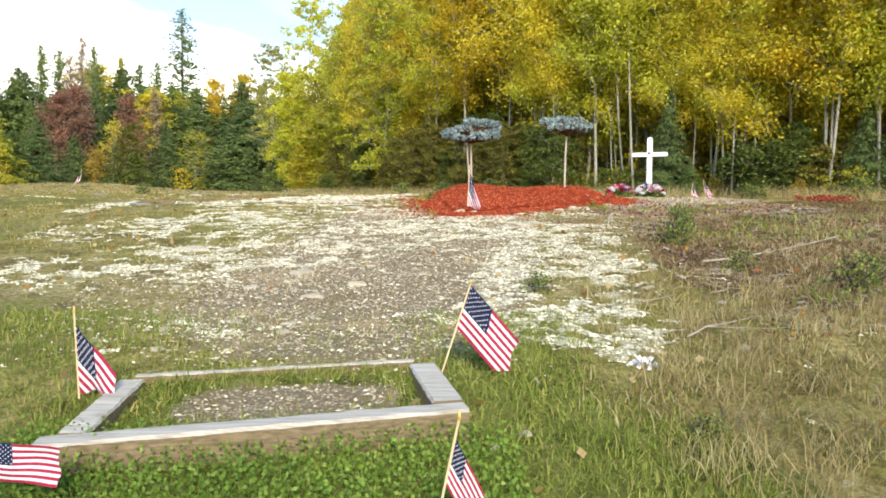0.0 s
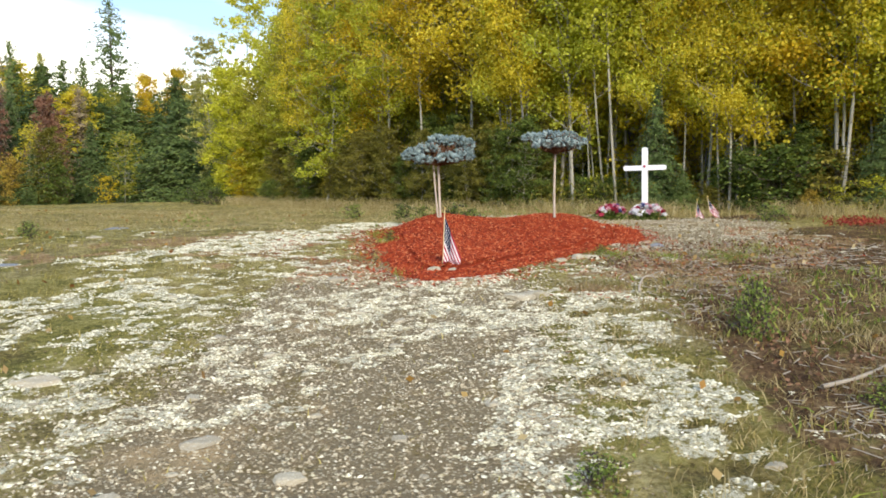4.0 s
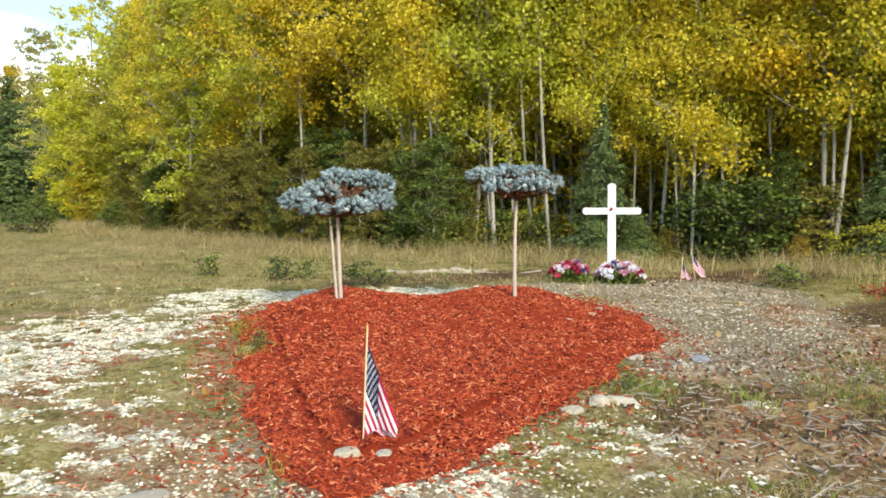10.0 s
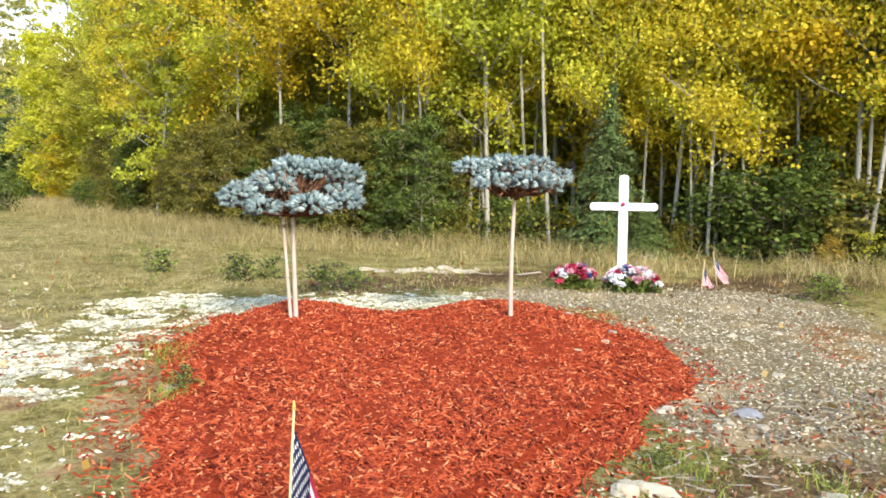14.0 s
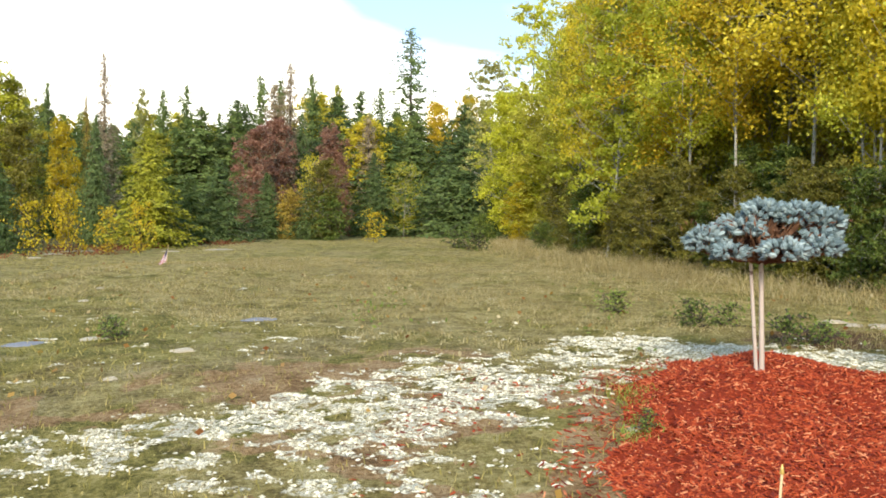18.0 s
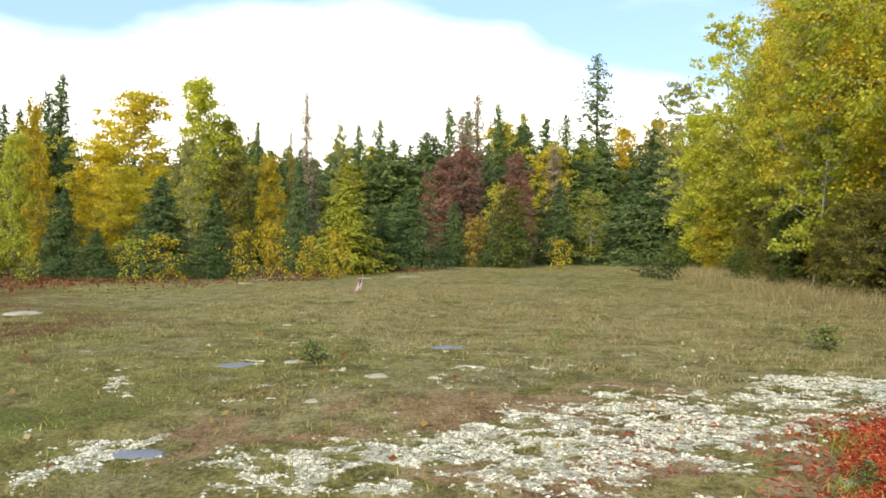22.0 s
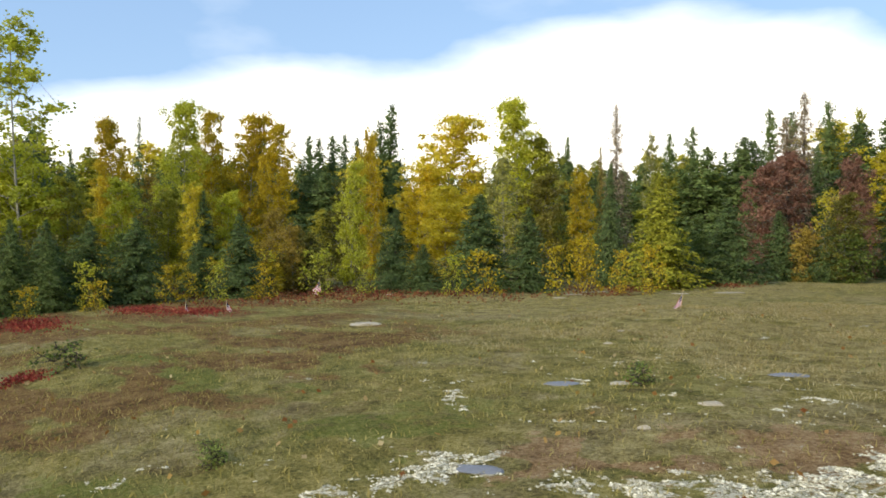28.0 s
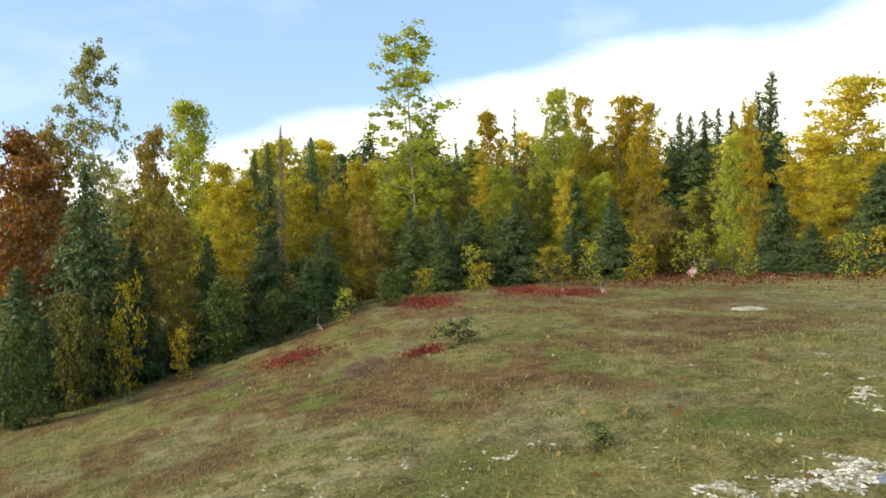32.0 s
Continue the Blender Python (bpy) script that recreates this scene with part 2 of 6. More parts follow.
mt = Mat("white_paint", 0.5, 0.4)
M_WHITE = mt.colour(mt.mix(mt.step(mt.noise(22, 5, stretch=(1, 1, 0.4)), 0.55, 0.8), (0.8, 0.79, 0.81), (0.66, 0.64, 0.62))).bump(mt.noise(70, 3), 0.1, 0.002).m
mt = Mat("stick_wood", 0.7, 0.3)
M_STICK = mt.colour(mt.mix(mt.noise(30, 4, stretch=(1, 1, 0.1)), (0.5, 0.36, 0.18), (0.72, 0.58, 0.36))).m


def cloth_mat(name, a, b):
    m = Mat(name, 0.8, 0.15)
    return m.colour(m.mix(m.noise(40, 3), a, b)).bump(m.noise(900, 1), 0.15, 0.0005).thin(0.3).m


M_FRED = cloth_mat("flag_red", (0.34, 0.02, 0.055), (0.44, 0.035, 0.08))
M_FWHITE = cloth_mat("flag_white", (0.74, 0.72, 0.74), (0.82, 0.8, 0.8))
M_FBLUE = cloth_mat("flag_blue", (0.012, 0.018, 0.05), (0.02, 0.028, 0.075))


def flower_mat(name, a, b):
    m = Mat(name, 0.7, 0.25)
    return m.colour(m.mix(m.noise(35, 3), a, b)).thin(0.2).m


M_PETALS = [flower_mat("petal_white", (0.7, 0.68, 0.7), (0.84, 0.82, 0.84)), flower_mat("petal_red", (0.32, 0.02, 0.05), (0.5, 0.05, 0.1)),
            flower_mat("petal_blue", (0.07, 0.08, 0.25), (0.16, 0.17, 0.4)), flower_mat("petal_pink", (0.6, 0.25, 0.36), (0.75, 0.45, 0.52))]

mt = Mat("field_stone", 0.85, 0.3)
c = mt.mix(mt.noise(5, 6), (0.3, 0.265, 0.2), (0.54, 0.49, 0.39))
c = mt.mix(mt.step(mt.noise(16, 4), 0.58, 0.7), c, (0.62, 0.62, 0.56))
c = mt.mix(1.0, c, mt.ramp(mt.each(), (0, (0.8, 0.78, 0.74)), (1, (1.15, 1.12, 1.05))), "MULTIPLY")
M_STONE = mt.colour(c).bump(mt.noise(25, 6), 0.6, 0.015).m
mt = Mat("slate_stone", 0.7, 0.35)
M_SLATE = mt.colour(mt.mix(mt.noise(8, 6), (0.15, 0.155, 0.17), (0.27, 0.28, 0.3))).bump(mt.noise(25, 5), 0.5, 0.01).m
mt = Mat("pebble", 0.85, 0.25)
M_PEBBLE = mt.colour(mt.ramp(mt.island(), (0, (0.15, 0.11, 0.065)), (0.4, (0.31, 0.255, 0.165)), (0.85, (0.5, 0.435, 0.31)), (1, (0.7, 0.64, 0.49)))).bump(mt.noise(60, 3), 0.3, 0.004).m
mt = Mat("reindeer_lichen", 0.95, 0.1)
M_LICHEN = mt.colour(mt.ramp(mt.island(), (0, (0.36, 0.315, 0.2)), (0.5, (0.62, 0.575, 0.41)), (1, (0.83, 0.795, 0.64)))).bump(mt.noise(120, 3), 0.6, 0.01).m


def blade_mat(name, *cols, share=0.3):
    m = Mat(name, 0.7, 0.2)
    k = len(cols) - 1
    c = m.ramp(m.island(), *[(i / k, c) for i, c in enumerate(cols)])
    c = m.mix(m.math("MULTIPLY", m.step(m.noise(0.9, 3), 0.4, 0.7), 0.5), c, cols[0])
    return m.colour(c).thin(share).m


M_LAWN = blade_mat("lush_grass", (0.1, 0.14, 0.02), (0.17, 0.23, 0.035), (0.28, 0.32, 0.06), (0.42, 0.4, 0.12))
M_FIELD = blade_mat("field_grass", (0.17, 0.15, 0.035), (0.29, 0.245, 0.06), (0.42, 0.34, 0.105), (0.56, 0.45, 0.17))
M_STRAW = blade_mat("straw_grass", (0.2, 0.16, 0.06), (0.38, 0.3, 0.13), (0.54, 0.44, 0.21), (0.7, 0.59, 0.34), share=0.45)
M_TUSSOCK = blade_mat("tussock_grass", (0.16, 0.12, 0.05), (0.28, 0.21, 0.085), (0.42, 0.33, 0.15), (0.58, 0.48, 0.27))
M_RUST = blade_mat("rusty_low_growth", (0.12, 0.03, 0.015), (0.22, 0.06, 0.03), (0.3, 0.12, 0.05), (0.3, 0.2, 0.07))
M_LITTER = blade_mat("brown_leaf_litter", (0.08, 0.04, 0.022), (0.17, 0.085, 0.045), (0.28, 0.15, 0.09), (0.38, 0.26, 0.17))
M_SCARLET = blade_mat("scarlet_blueberry", (0.18, 0.025, 0.02), (0.32, 0.05, 0.035), (0.42, 0.12, 0.06))
mt = Mat("dead_branch", 0.85, 0.2)
M_BRANCH = mt.colour(mt.mix(mt.noise(20, 4), (0.22, 0.18, 0.14), (0.42, 0.37, 0.3))).m
# ---- terrain ----


def sm(a, b, t):
    t = np.clip((t - a) / (b - a), 0, 1)
    return t * t * (3 - 2 * t)


def hash2(ix, iy, seed):
    h = np.sin(ix * 127.1 + iy * 311.7 + seed * 74.7) * 43758.5453
    return h - np.floor(h)


def vnoise(x, y, seed=0):
    ix, iy = np.floor(x), np.floor(y)
    fx, fy = x - ix, y - iy
    fx, fy = fx * fx * (3 - 2 * fx), fy * fy * (3 - 2 * fy)
    a, b = hash2(ix, iy, seed), hash2(ix + 1, iy, seed)
    c, d = hash2(ix, iy + 1, seed), hash2(ix + 1, iy + 1, seed)
    return (a + (b - a) * fx) * (1 - fy) + (c + (d - c) * fx) * fy


def fbm(x, y, seed=0, octaves=4):
    s, a, w = 0.0, 0.5, 0.0
    for k in range(octaves):
        s, w = s + a * vnoise(x * 2**k + 17.3 * k, y * 2**k - 9.1 * k, seed + k), w + a
        a *= 0.55
    return s / w


def hill(x, y):
    """Height of the bare ground: a slope up to a flat hilltop that falls away to the west and south."""
    a = 0.02 + 0.13 * y
    z = -np.log(np.exp(-6 * np.clip(a, -5, 5)) + np.exp(-6 * 1.56)) / 6
    z = np.maximum(z, -0.6) + 0.012 * np.clip(y - 12, 0, 22)
    z = z - 0.06 * np.maximum(0, -x - 4) * (1 - sm(4, 11, y)) * (1 - sm(18, 40, -x) * 0.6)
    z = z + 0.2 * np.exp(-((x + 8.7) ** 2 + (y - 19.4) ** 2) / 5) + 0.03 * np.clip(x - 1.2, 0, 6) * (1 - sm(9, 12, y))
    return z


BED = np.array([(-0.42, 13.2), (-0.34, 12.2), (-0.28, 11.1), (-0.14, 10.2), (0.14, 9.8), (0.6, 10.0), (1.2, 10.5), (1.95, 11.15),
                (2.72, 12.0), (3.05, 12.9), (2.7, 14.0), (1.95, 14.35), (1.25, 14.05), (0.6, 14.4), (-0.05, 14.2)])


def bed_inside(x, y):
    """Distance inside the mulch bed's outline; negative outside."""
    x, y = np.asarray(x, float), np.asarray(y, float)
    near, inside = np.full(x.shape, 1e9), np.zeros(x.shape, bool)
    for (ax, ay), (bx, by) in zip(BED, np.roll(BED, -1, 0)):
        t = np.clip(((x - ax) * (bx - ax) + (y - ay) * (by - ay)) / ((bx - ax) ** 2 + (by - ay) ** 2), 0, 1)
        near = np.minimum(near, np.hypot(x - ax - t * (bx - ax), y - ay - t * (by - ay)))
        crosses = ((ay > y) != (by > y)) & (x < (bx - ax) * (y - ay) / (by - ay + 1e-12) + ax)
        inside ^= crosses
    return np.where(inside, near, -near)


def mound(x, y):
    """Height of the mulch over the ground."""
    d = bed_inside(x, y)
    humps = 0.2 * np.exp(-((x - 0.42) ** 2 / 0.5 + (y - 13.45) ** 2 / 0.8)) + 0.175 * np.exp(-((x - 1.98) ** 2 / 0.55 + (y - 13.4) ** 2 / 0.8))
    return np.where(d > -0.05, sm(-0.05, 0.7, d) * (0.045 + humps * 0.9) + 0.006, 0)


def capsule(x, y, ax, ay, bx, by, r, soft):
    t = np.clip(((x - ax) * (bx - ax) + (y - ay) * (by - ay)) / ((bx - ax) ** 2 + (by - ay) ** 2 + 1e-9), 0, 1)
    return 1 - sm(r - soft, r + soft, np.hypot(x - ax - t * (bx - ax), y - ay - t * (by - ay)))


def zones(x, y):
    """How much of each ground cover grows at a place, 0 to 1."""
    n1, n2 = fbm(x * 0.9, y * 0.9, 3), fbm(x * 2.6, y * 2.6, 11)
    gravel = np.maximum.reduce([capsule(x, y, -0.6, 5.4, -0.1, 9.4, 1.15, 0.5), capsule(x, y, -1.0, 3.62, -0.4, 3.72, 0.22, 0.14), capsule(x, y, 3.2, 11.7, 4.3, 14.0, 1.0, 0.5), capsule(x, y, 3.6, 14.4, 2.6, 14.9, 0.5, 0.4)])
    white = np.maximum.reduce([capsule(x, y, 0.7, 4.9, 1.3, 8.8, 0.7, 0.35) * 1.12 * (1 - capsule(x, y, 0.9, 5.85, 0.96, 5.95, 0.2, 0.12)), capsule(x, y, -4.5, 10.3, -4.35, 11.1, 0.28, 0.22) * 1.1, capsule(x, y, -3.6, 11.2, -3.45, 11.3, 0.16, 0.15) * 1.05, capsule(x, y, -3.1, 11.2, -1.7, 12.5, 0.5, 0.4) * 1.08, capsule(x, y, -5.5, 11.95, -6.2, 12.4, 0.1, 0.1), capsule(x, y, 4.7, 12.0, 5.2, 12.1, 0.3, 0.25), capsule(x, y, -2.0, 12.2, -0.4, 14.4, 0.85, 0.5) * 1.12,
                               capsule(x, y, -0.6, 14.8, 1.8, 14.65, 0.5, 0.3) * 1.3, capsule(x, y, -1.8, 7.6, 0.6, 9.2, 1.2, 0.8) * 0.95, capsule(x, y, -3.4, 6.2, -1.8, 6.6, 0.5, 0.45) * 0.9,
                               capsule(x, y, -2.8, 8.6, -1.2, 10.8, 1.1, 0.7) * 0.88, capsule(x, y, -1.7, 4.7, 0.6, 4.9, 0.4, 0.35) * 0.6, capsule(x, y, 1.4, 9.0, 1.6, 10.0, 0.6, 0.4) * 0.7, 0.22 * sm(0.6, 0.75, fbm(x * 0.35, y * 0.35, 31)) * (x < 1)])
    white = sm(-0.05, 0.15, white * 0.3 + fbm(x * 7.5, y * 10.5, 11, 4) * 0.8 + fbm(x * 2.0, y * 2.8, 12, 3) * 0.4 - 0.6 - 0.25)
    heath = np.maximum(sm(1.35, 2.1, x - 0.08 * (y - 5) + 0.5 * (n1 - 0.5)) * (1 - sm(9.5, 11.5, y)) * sm(4.6, 6.4, y + 1.2 * (n1 - 0.5)), np.maximum(capsule(x, y, 4.6, 11.2, 9.0, 12.5, 1.6, 0.8), capsule(x, y, 2.7, 10.1, 5.2, 10.8, 0.9, 0.7) * 0.9))
    heath = np.maximum(heath, np.maximum(capsule(x, y, 1.0, 15.7, 3.2, 16.3, 0.6, 0.5) * 0.8, capsule(x, y, 4.3, 14.6, 6.2, 15.4, 0.8, 0.6) * 0.8))
    heath = np.maximum(heath, capsule(x, y, 3.9, 12.5, 4.3, 12.6, 0.35, 0.25))
    heath = np.maximum(heath, capsule(x, y, -11.2, 8.6, -14.2, 6.2, 0.9, 0.9) * 0.8 * sm(0.47, 0.62, fbm(x * 0.8, y * 1.6, 72)))
    rust = np.maximum.reduce([capsule(x, y, 1.9, 9.4, 3.4, 10.3, 0.6, 0.5), capsule(x, y, -0.7, 10.2, -0.7, 12.6, 0.5, 0.4), capsule(x, y, -3.8, 11.6, -2.0, 13.6, 0.8, 0.6) * 0.75, capsule(x, y, -1.6, 11.4, -0.9, 13.2, 0.8, 0.6) * 0.85, capsule(x, y, 4.1, 12.5, 4.6, 13.0, 0.3, 0.3), capsule(x, y, 3.2, 10.6, 4.8, 11.6, 0.7, 0.6) * 0.75]) * sm(0.3, 0.55, n2)
    tan = np.maximum.reduce([capsule(x, y, -1.6, 10.2, -1.0, 13.4, 1.0, 0.6) * 0.9, capsule(x, y, 1.6, 2.2, 3.4, 4.6, 1.3, 0.9) * 0.8 * sm(0.4, 0.55, fbm(x * 1.6, y * 1.6, 74)), 0.8 * sm(13.5, 16, y) * sm(0.3, 0.5, fbm(x * 0.4, y * 0.7, 75)), capsule(x, y, -3.4, 12.2, -1.9, 13.0, 0.5, 0.4) * 1.3, capsule(x, y, -11, 8.5, -16, 12.5, 1.8, 1.8) * 0.35, sm(0.45, 0.65, fbm(x * 0.22 + 5, y * 0.22, 23)) * 0.7, capsule(x, y, -1, 16.6, 6, 16.2, 1.1, 0.8)])
    lush = np.maximum.reduce([capsule(x, y, -1.8, 2.4, 0.6, 2.9, 0.75, 0.5), capsule(x, y, -1.3, 3.6, -0.2, 3.7, 0.4, 0.15) * 0.9, 0.62 * sm(0.52, 0.7, fbm(x * 0.7, y * 1.0, 73, 5)) * (x < -4) * (1 - sm(11, 14, y)), capsule(x, y, 0.45, 3.2, 0.3, 4.9, 0.35, 0.3), capsule(x, y, -4.5, 4.6, -2.6, 4.8, 1.0, 0.9) * 0.6, capsule(x, y, -8, 7.5, -13, 9.8, 1.0, 1.2) * 0.4, capsule(x, y, -5, 8.6, -6, 9, 0.8, 0.8) * 0.6])
    west = sm(5.5, 9, -x) * sm(0.5, 3, y) * (1 - sm(10, 16, y + 0.25 * x)) + 0.3 * sm(14, 19, np.hypot(x, y - 7.6)) * (x < -6)
    brown = np.clip(west, 0, 1) * sm(0.34, 0.62, fbm(x * 0.8, y * 1.5, 71, 5))
    tan = tan * (1 - 0.7 * np.clip(west, 0, 1))
    return dict(brown=brown, gravel=gravel, white=white, heath=heath, rust=rust, tan=tan, lush=lush)


def spaced(lo, core_lo, core_hi, hi, step):
    mid = np.arange(core_lo, core_hi + step / 2, step)
    def tail(start, end):
        out, d, v = [], step, start
        while abs(v - start) < abs(end - start):
            d *= 1.1
            v += math.copysign(d, end - start)
            out.append(v)
        return out
    return np.array(tail(core_lo, lo)[::-1] + list(mid) + tail(core_hi, hi))


gx, gy = spaced(-900, -7.0, 5.2, 900, 0.06), spaced(-900, 1.5, 16.5, 900, 0.06)
GX, GY = np.meshgrid(gx, gy)
Z = zones(GX, GY)
detail = (fbm(GX * 3, GY * 3, 5) - 0.5) * 0.05 + (fbm(GX * 9, GY * 9, 7, 3) - 0.5) * 0.025 * (1 - Z["gravel"] * 0.5)
GZ = hill(GX, GY) + detail * (np.hypot(GX, GY - 9) < 60) + 0.012 * Z["white"]
GZ = np.where(bed_inside(GX, GY) > 0.3, GZ - 0.06, GZ)


def surface(x, y):
    """Ground height where the mesh lies, for standing things on."""
    x, y = np.asarray(x, float), np.asarray(y, float)
    i, j = np.clip(np.searchsorted(gx, x) - 1, 0, len(gx) - 2), np.clip(np.searchsorted(gy, y) - 1, 0, len(gy) - 2)
    fx, fy = (x - gx[i]) / (gx[i + 1] - gx[i]), (y - gy[j]) / (gy[j + 1] - gy[j])
    return (GZ[j, i] * (1 - fx) + GZ[j, i + 1] * fx) * (1 - fy) + (GZ[j + 1, i] * (1 - fx) + GZ[j + 1, i + 1] * fx) * fy


def mesh_np(name, verts, faces, mats, smooth=False, index=None):
    """A mesh from an array of places and an array of faces that all have the same number of corners."""
    me = bpy.data.meshes.new(name)
    verts, faces = np.asarray(verts, np.float32), np.asarray(faces, np.int32)
    k = faces.shape[1]
    me.vertices.add(len(verts))
    me.vertices.foreach_set("co", verts.ravel())
    me.loops.add(faces.size)
    me.loops.foreach_set("vertex_index", faces.ravel())
    me.polygons.add(len(faces))
    me.polygons.foreach_set("loop_start", np.arange(0, faces.size, k, dtype=np.int32))
    me.polygons.foreach_set("use_smooth", np.full(len(faces), smooth))
    if index is not None:
        me.polygons.foreach_set("material_index", np.asarray(index, np.int32))
    for m in (mats if isinstance(mats, (list, tuple)) else [mats]):
        me.materials.append(m)
    me.update(calc_edges=True)
    return me


def child(name, me, parent=None, label=""):
    ob = new(name, me)
    if parent:
        ob.parent = parent
    return tagged(ob, label)


def part(name, bm, material, parent, label="", smooth=False):
    me = bpy.data.meshes.new(name)
    for f in bm.faces:
        f.smooth = smooth
    bm.to_mesh(me)
    bm.free()
    me.materials.append(material)
    return child(name, me, parent, label)


def thing(name, label, category, group="", m=None, kind=""):
    ob = tagged(new(name), label, category, group, kind)
    ob.empty_display_size = 0.2
    if m is not None:
        ob.matrix_basis = m
    return ob


nx, ny = len(gx), len(gy)
ids = np.arange(nx * ny).reshape(ny, nx)
quads = np.stack([ids[:-1, :-1], ids[:-1, 1:], ids[1:, 1:], ids[1:, :-1]], -1).reshape(-1, 4)

mt = Mat("hilltop_ground", 0.95, 0.12)
fine, mid, broad, speck = mt.noise(30, 7, 0.7), mt.noise(3.5, 9, 0.72), mt.noise(0.7, 5, 0.6), mt.noise(110, 3)


def rough_edge(name, lo=0.4, hi=0.6):
    v = mt.math("ADD", mt.attr(name), mt.math("MULTIPLY", mt.math("SUBTRACT", mid, 0.5), 1.6))
    return mt.step(v, lo, hi)


def blotch(dark, middle, light):
    """Small-scale grain over clumps a hand or two wide."""
    g = mt.math("ADD", mt.math("MULTIPLY", fine, 0.5), mt.math("MULTIPLY", mid, 0.5))
    deep = lambda c: tuple(v * 0.77 for v in c)
    return mt.ramp(g, (0.41, deep(dark)), (0.5, deep(middle)), (0.59, deep(light)))


grass = blotch((0.12, 0.105, 0.026), (0.3, 0.25, 0.068), (0.48, 0.395, 0.15))
green = blotch((0.09, 0.1, 0.022), (0.22, 0.225, 0.055), (0.38, 0.35, 0.12))
grass = mt.mix(mt.math("MULTIPLY", mt.step(broad, 0.42, 0.6), 0.4), grass, green)
grass = mt.mix(mt.math("MULTIPLY", mt.step(mt.noise(0.45, 6, 0.65), 0.5, 0.6), 0.7), grass, blotch((0.16, 0.12, 0.05), (0.34, 0.27, 0.12), (0.54, 0.45, 0.25)))
soil = blotch((0.08, 0.05, 0.02), (0.19, 0.135, 0.05), (0.33, 0.25, 0.11))
grass = mt.mix(mt.math("MULTIPLY", mt.step(mt.noise(1.2, 7, 0.72), 0.54, 0.62), 0.6), grass, soil)
tan = blotch((0.16, 0.12, 0.038), (0.37, 0.295, 0.105), (0.56, 0.47, 0.21))
lush = blotch((0.08, 0.09, 0.016), (0.18, 0.19, 0.035), (0.31, 0.3, 0.09))
heath = blotch((0.065, 0.036, 0.02), (0.17, 0.1, 0.048), (0.32, 0.21, 0.105))
heath = mt.mix(mt.step(mt.noise(1.6, 6, 0.65), 0.52, 0.6), heath, blotch((0.075, 0.06, 0.018), (0.18, 0.14, 0.045), (0.31, 0.25, 0.11)))
rust = blotch((0.17, 0.095, 0.042), (0.38, 0.235, 0.105), (0.54, 0.39, 0.21))
stones = mt.ramp(mt.voronoi(46, "Color"), (0.1, (0.15, 0.115, 0.07)), (0.5, (0.34, 0.28, 0.175)), (0.9, (0.52, 0.455, 0.33)))
stones = mt.mix(mt.step(mt.voronoi(46), 0.3, 0.5), stones, (0.22, 0.17, 0.1))
stones = mt.mix(mt.math("MULTIPLY", mt.step(mid, 0.52, 0.6), 0.7), stones, soil)
stones = mt.mix(mt.step(mt.noise(1.3, 5), 0.55, 0.68), stones, (0.4, 0.29, 0.16))
pale = mt.ramp(speck, (0.3, (0.36, 0.33, 0.22)), (0.5, (0.57, 0.53, 0.39)), (0.7, (0.76, 0.73, 0.59)))
pale = mt.mix(mt.step(mt.noise(17, 6, 0.7), 0.55, 0.63), pale, (0.22, 0.18, 0.1))
c = mt.mix(mt.math("MULTIPLY", rough_edge("tan"), mt.step(mt.noise(1.7, 7, 0.7), 0.36, 0.54)), grass, tan)
c = mt.mix(mt.math("MULTIPLY", rough_edge("brown"), 0.85), c, blotch((0.085, 0.038, 0.015), (0.22, 0.115, 0.04), (0.35, 0.22, 0.085)))
c = mt.mix(rough_edge("lush"), c, lush)
c = mt.mix(rough_edge("heath"), c, heath)
c = mt.mix(rough_edge("gravel"), c, stones)
c = mt.mix(rough_edge("rust"), c, rust)
c = mt.mix(mt.math("MULTIPLY", rough_edge("white", 0.5, 0.7), mt.step(mt.noise(26, 5, 0.7), 0.42, 0.52)), c, pale)
mt.colour(c).bump(mt.math("ADD", fine, mt.math("MULTIPLY", speck, 0.4)), 0.9, 0.035)
ground_me = mesh_np("ground", np.stack([GX, GY, GZ], -1).reshape(-1, 3), quads, mt.m, True)
for key, val in Z.items():
    a = ground_me.attributes.new(key, "FLOAT", "POINT")
    a.data.foreach_set("value", val.astype(np.float32).ravel())
tagged(new("ground", ground_me), "patchy hilltop ground of short grass, gravel and pale lichen", "ground", kind="structure")

# ---- shapes ----
rng = np.random.default_rng(7)


def tube(path, radii, sides=6, cap=True):
    """Verts and quads of a round bar along a path."""
    path, radii = np.asarray(path, float), np.asarray(radii, float)
    tang = np.gradient(path, axis=0)
    tang /= np.linalg.norm(tang, axis=1, keepdims=True) + 1e-9
    ref = np.where(np.abs(tang[:, 2:3]) > 0.9, np.array([[1.0, 0, 0]]), np.array([[0, 0, 1.0]]))
    u = np.cross(tang, ref)
    u /= np.linalg.norm(u, axis=1, keepdims=True) + 1e-9
    v = np.cross(tang, u)
    a = np.linspace(0, 2 * np.pi, sides, endpoint=False)
    rings = path[:, None] + radii[:, None, None] * (np.cos(a)[None, :, None] * u[:, None] + np.sin(a)[None, :, None] * v[:, None])
    n = len(path)
    idx = np.arange(n * sides).reshape(n, sides)
    q = np.stack([idx[:-1], np.roll(idx[:-1], -1, 1), np.roll(idx[1:], -1, 1), idx[1:]], -1).reshape(-1, 4)
    return rings.reshape(-1, 3), q


def joined(pieces):
    vs, fs, k = [], [], 0
    for v, f in pieces:
        vs.append(v)
        fs.append(np.asarray(f) + k)
        k += len(v)
    return np.concatenate(vs), np.concatenate(fs)


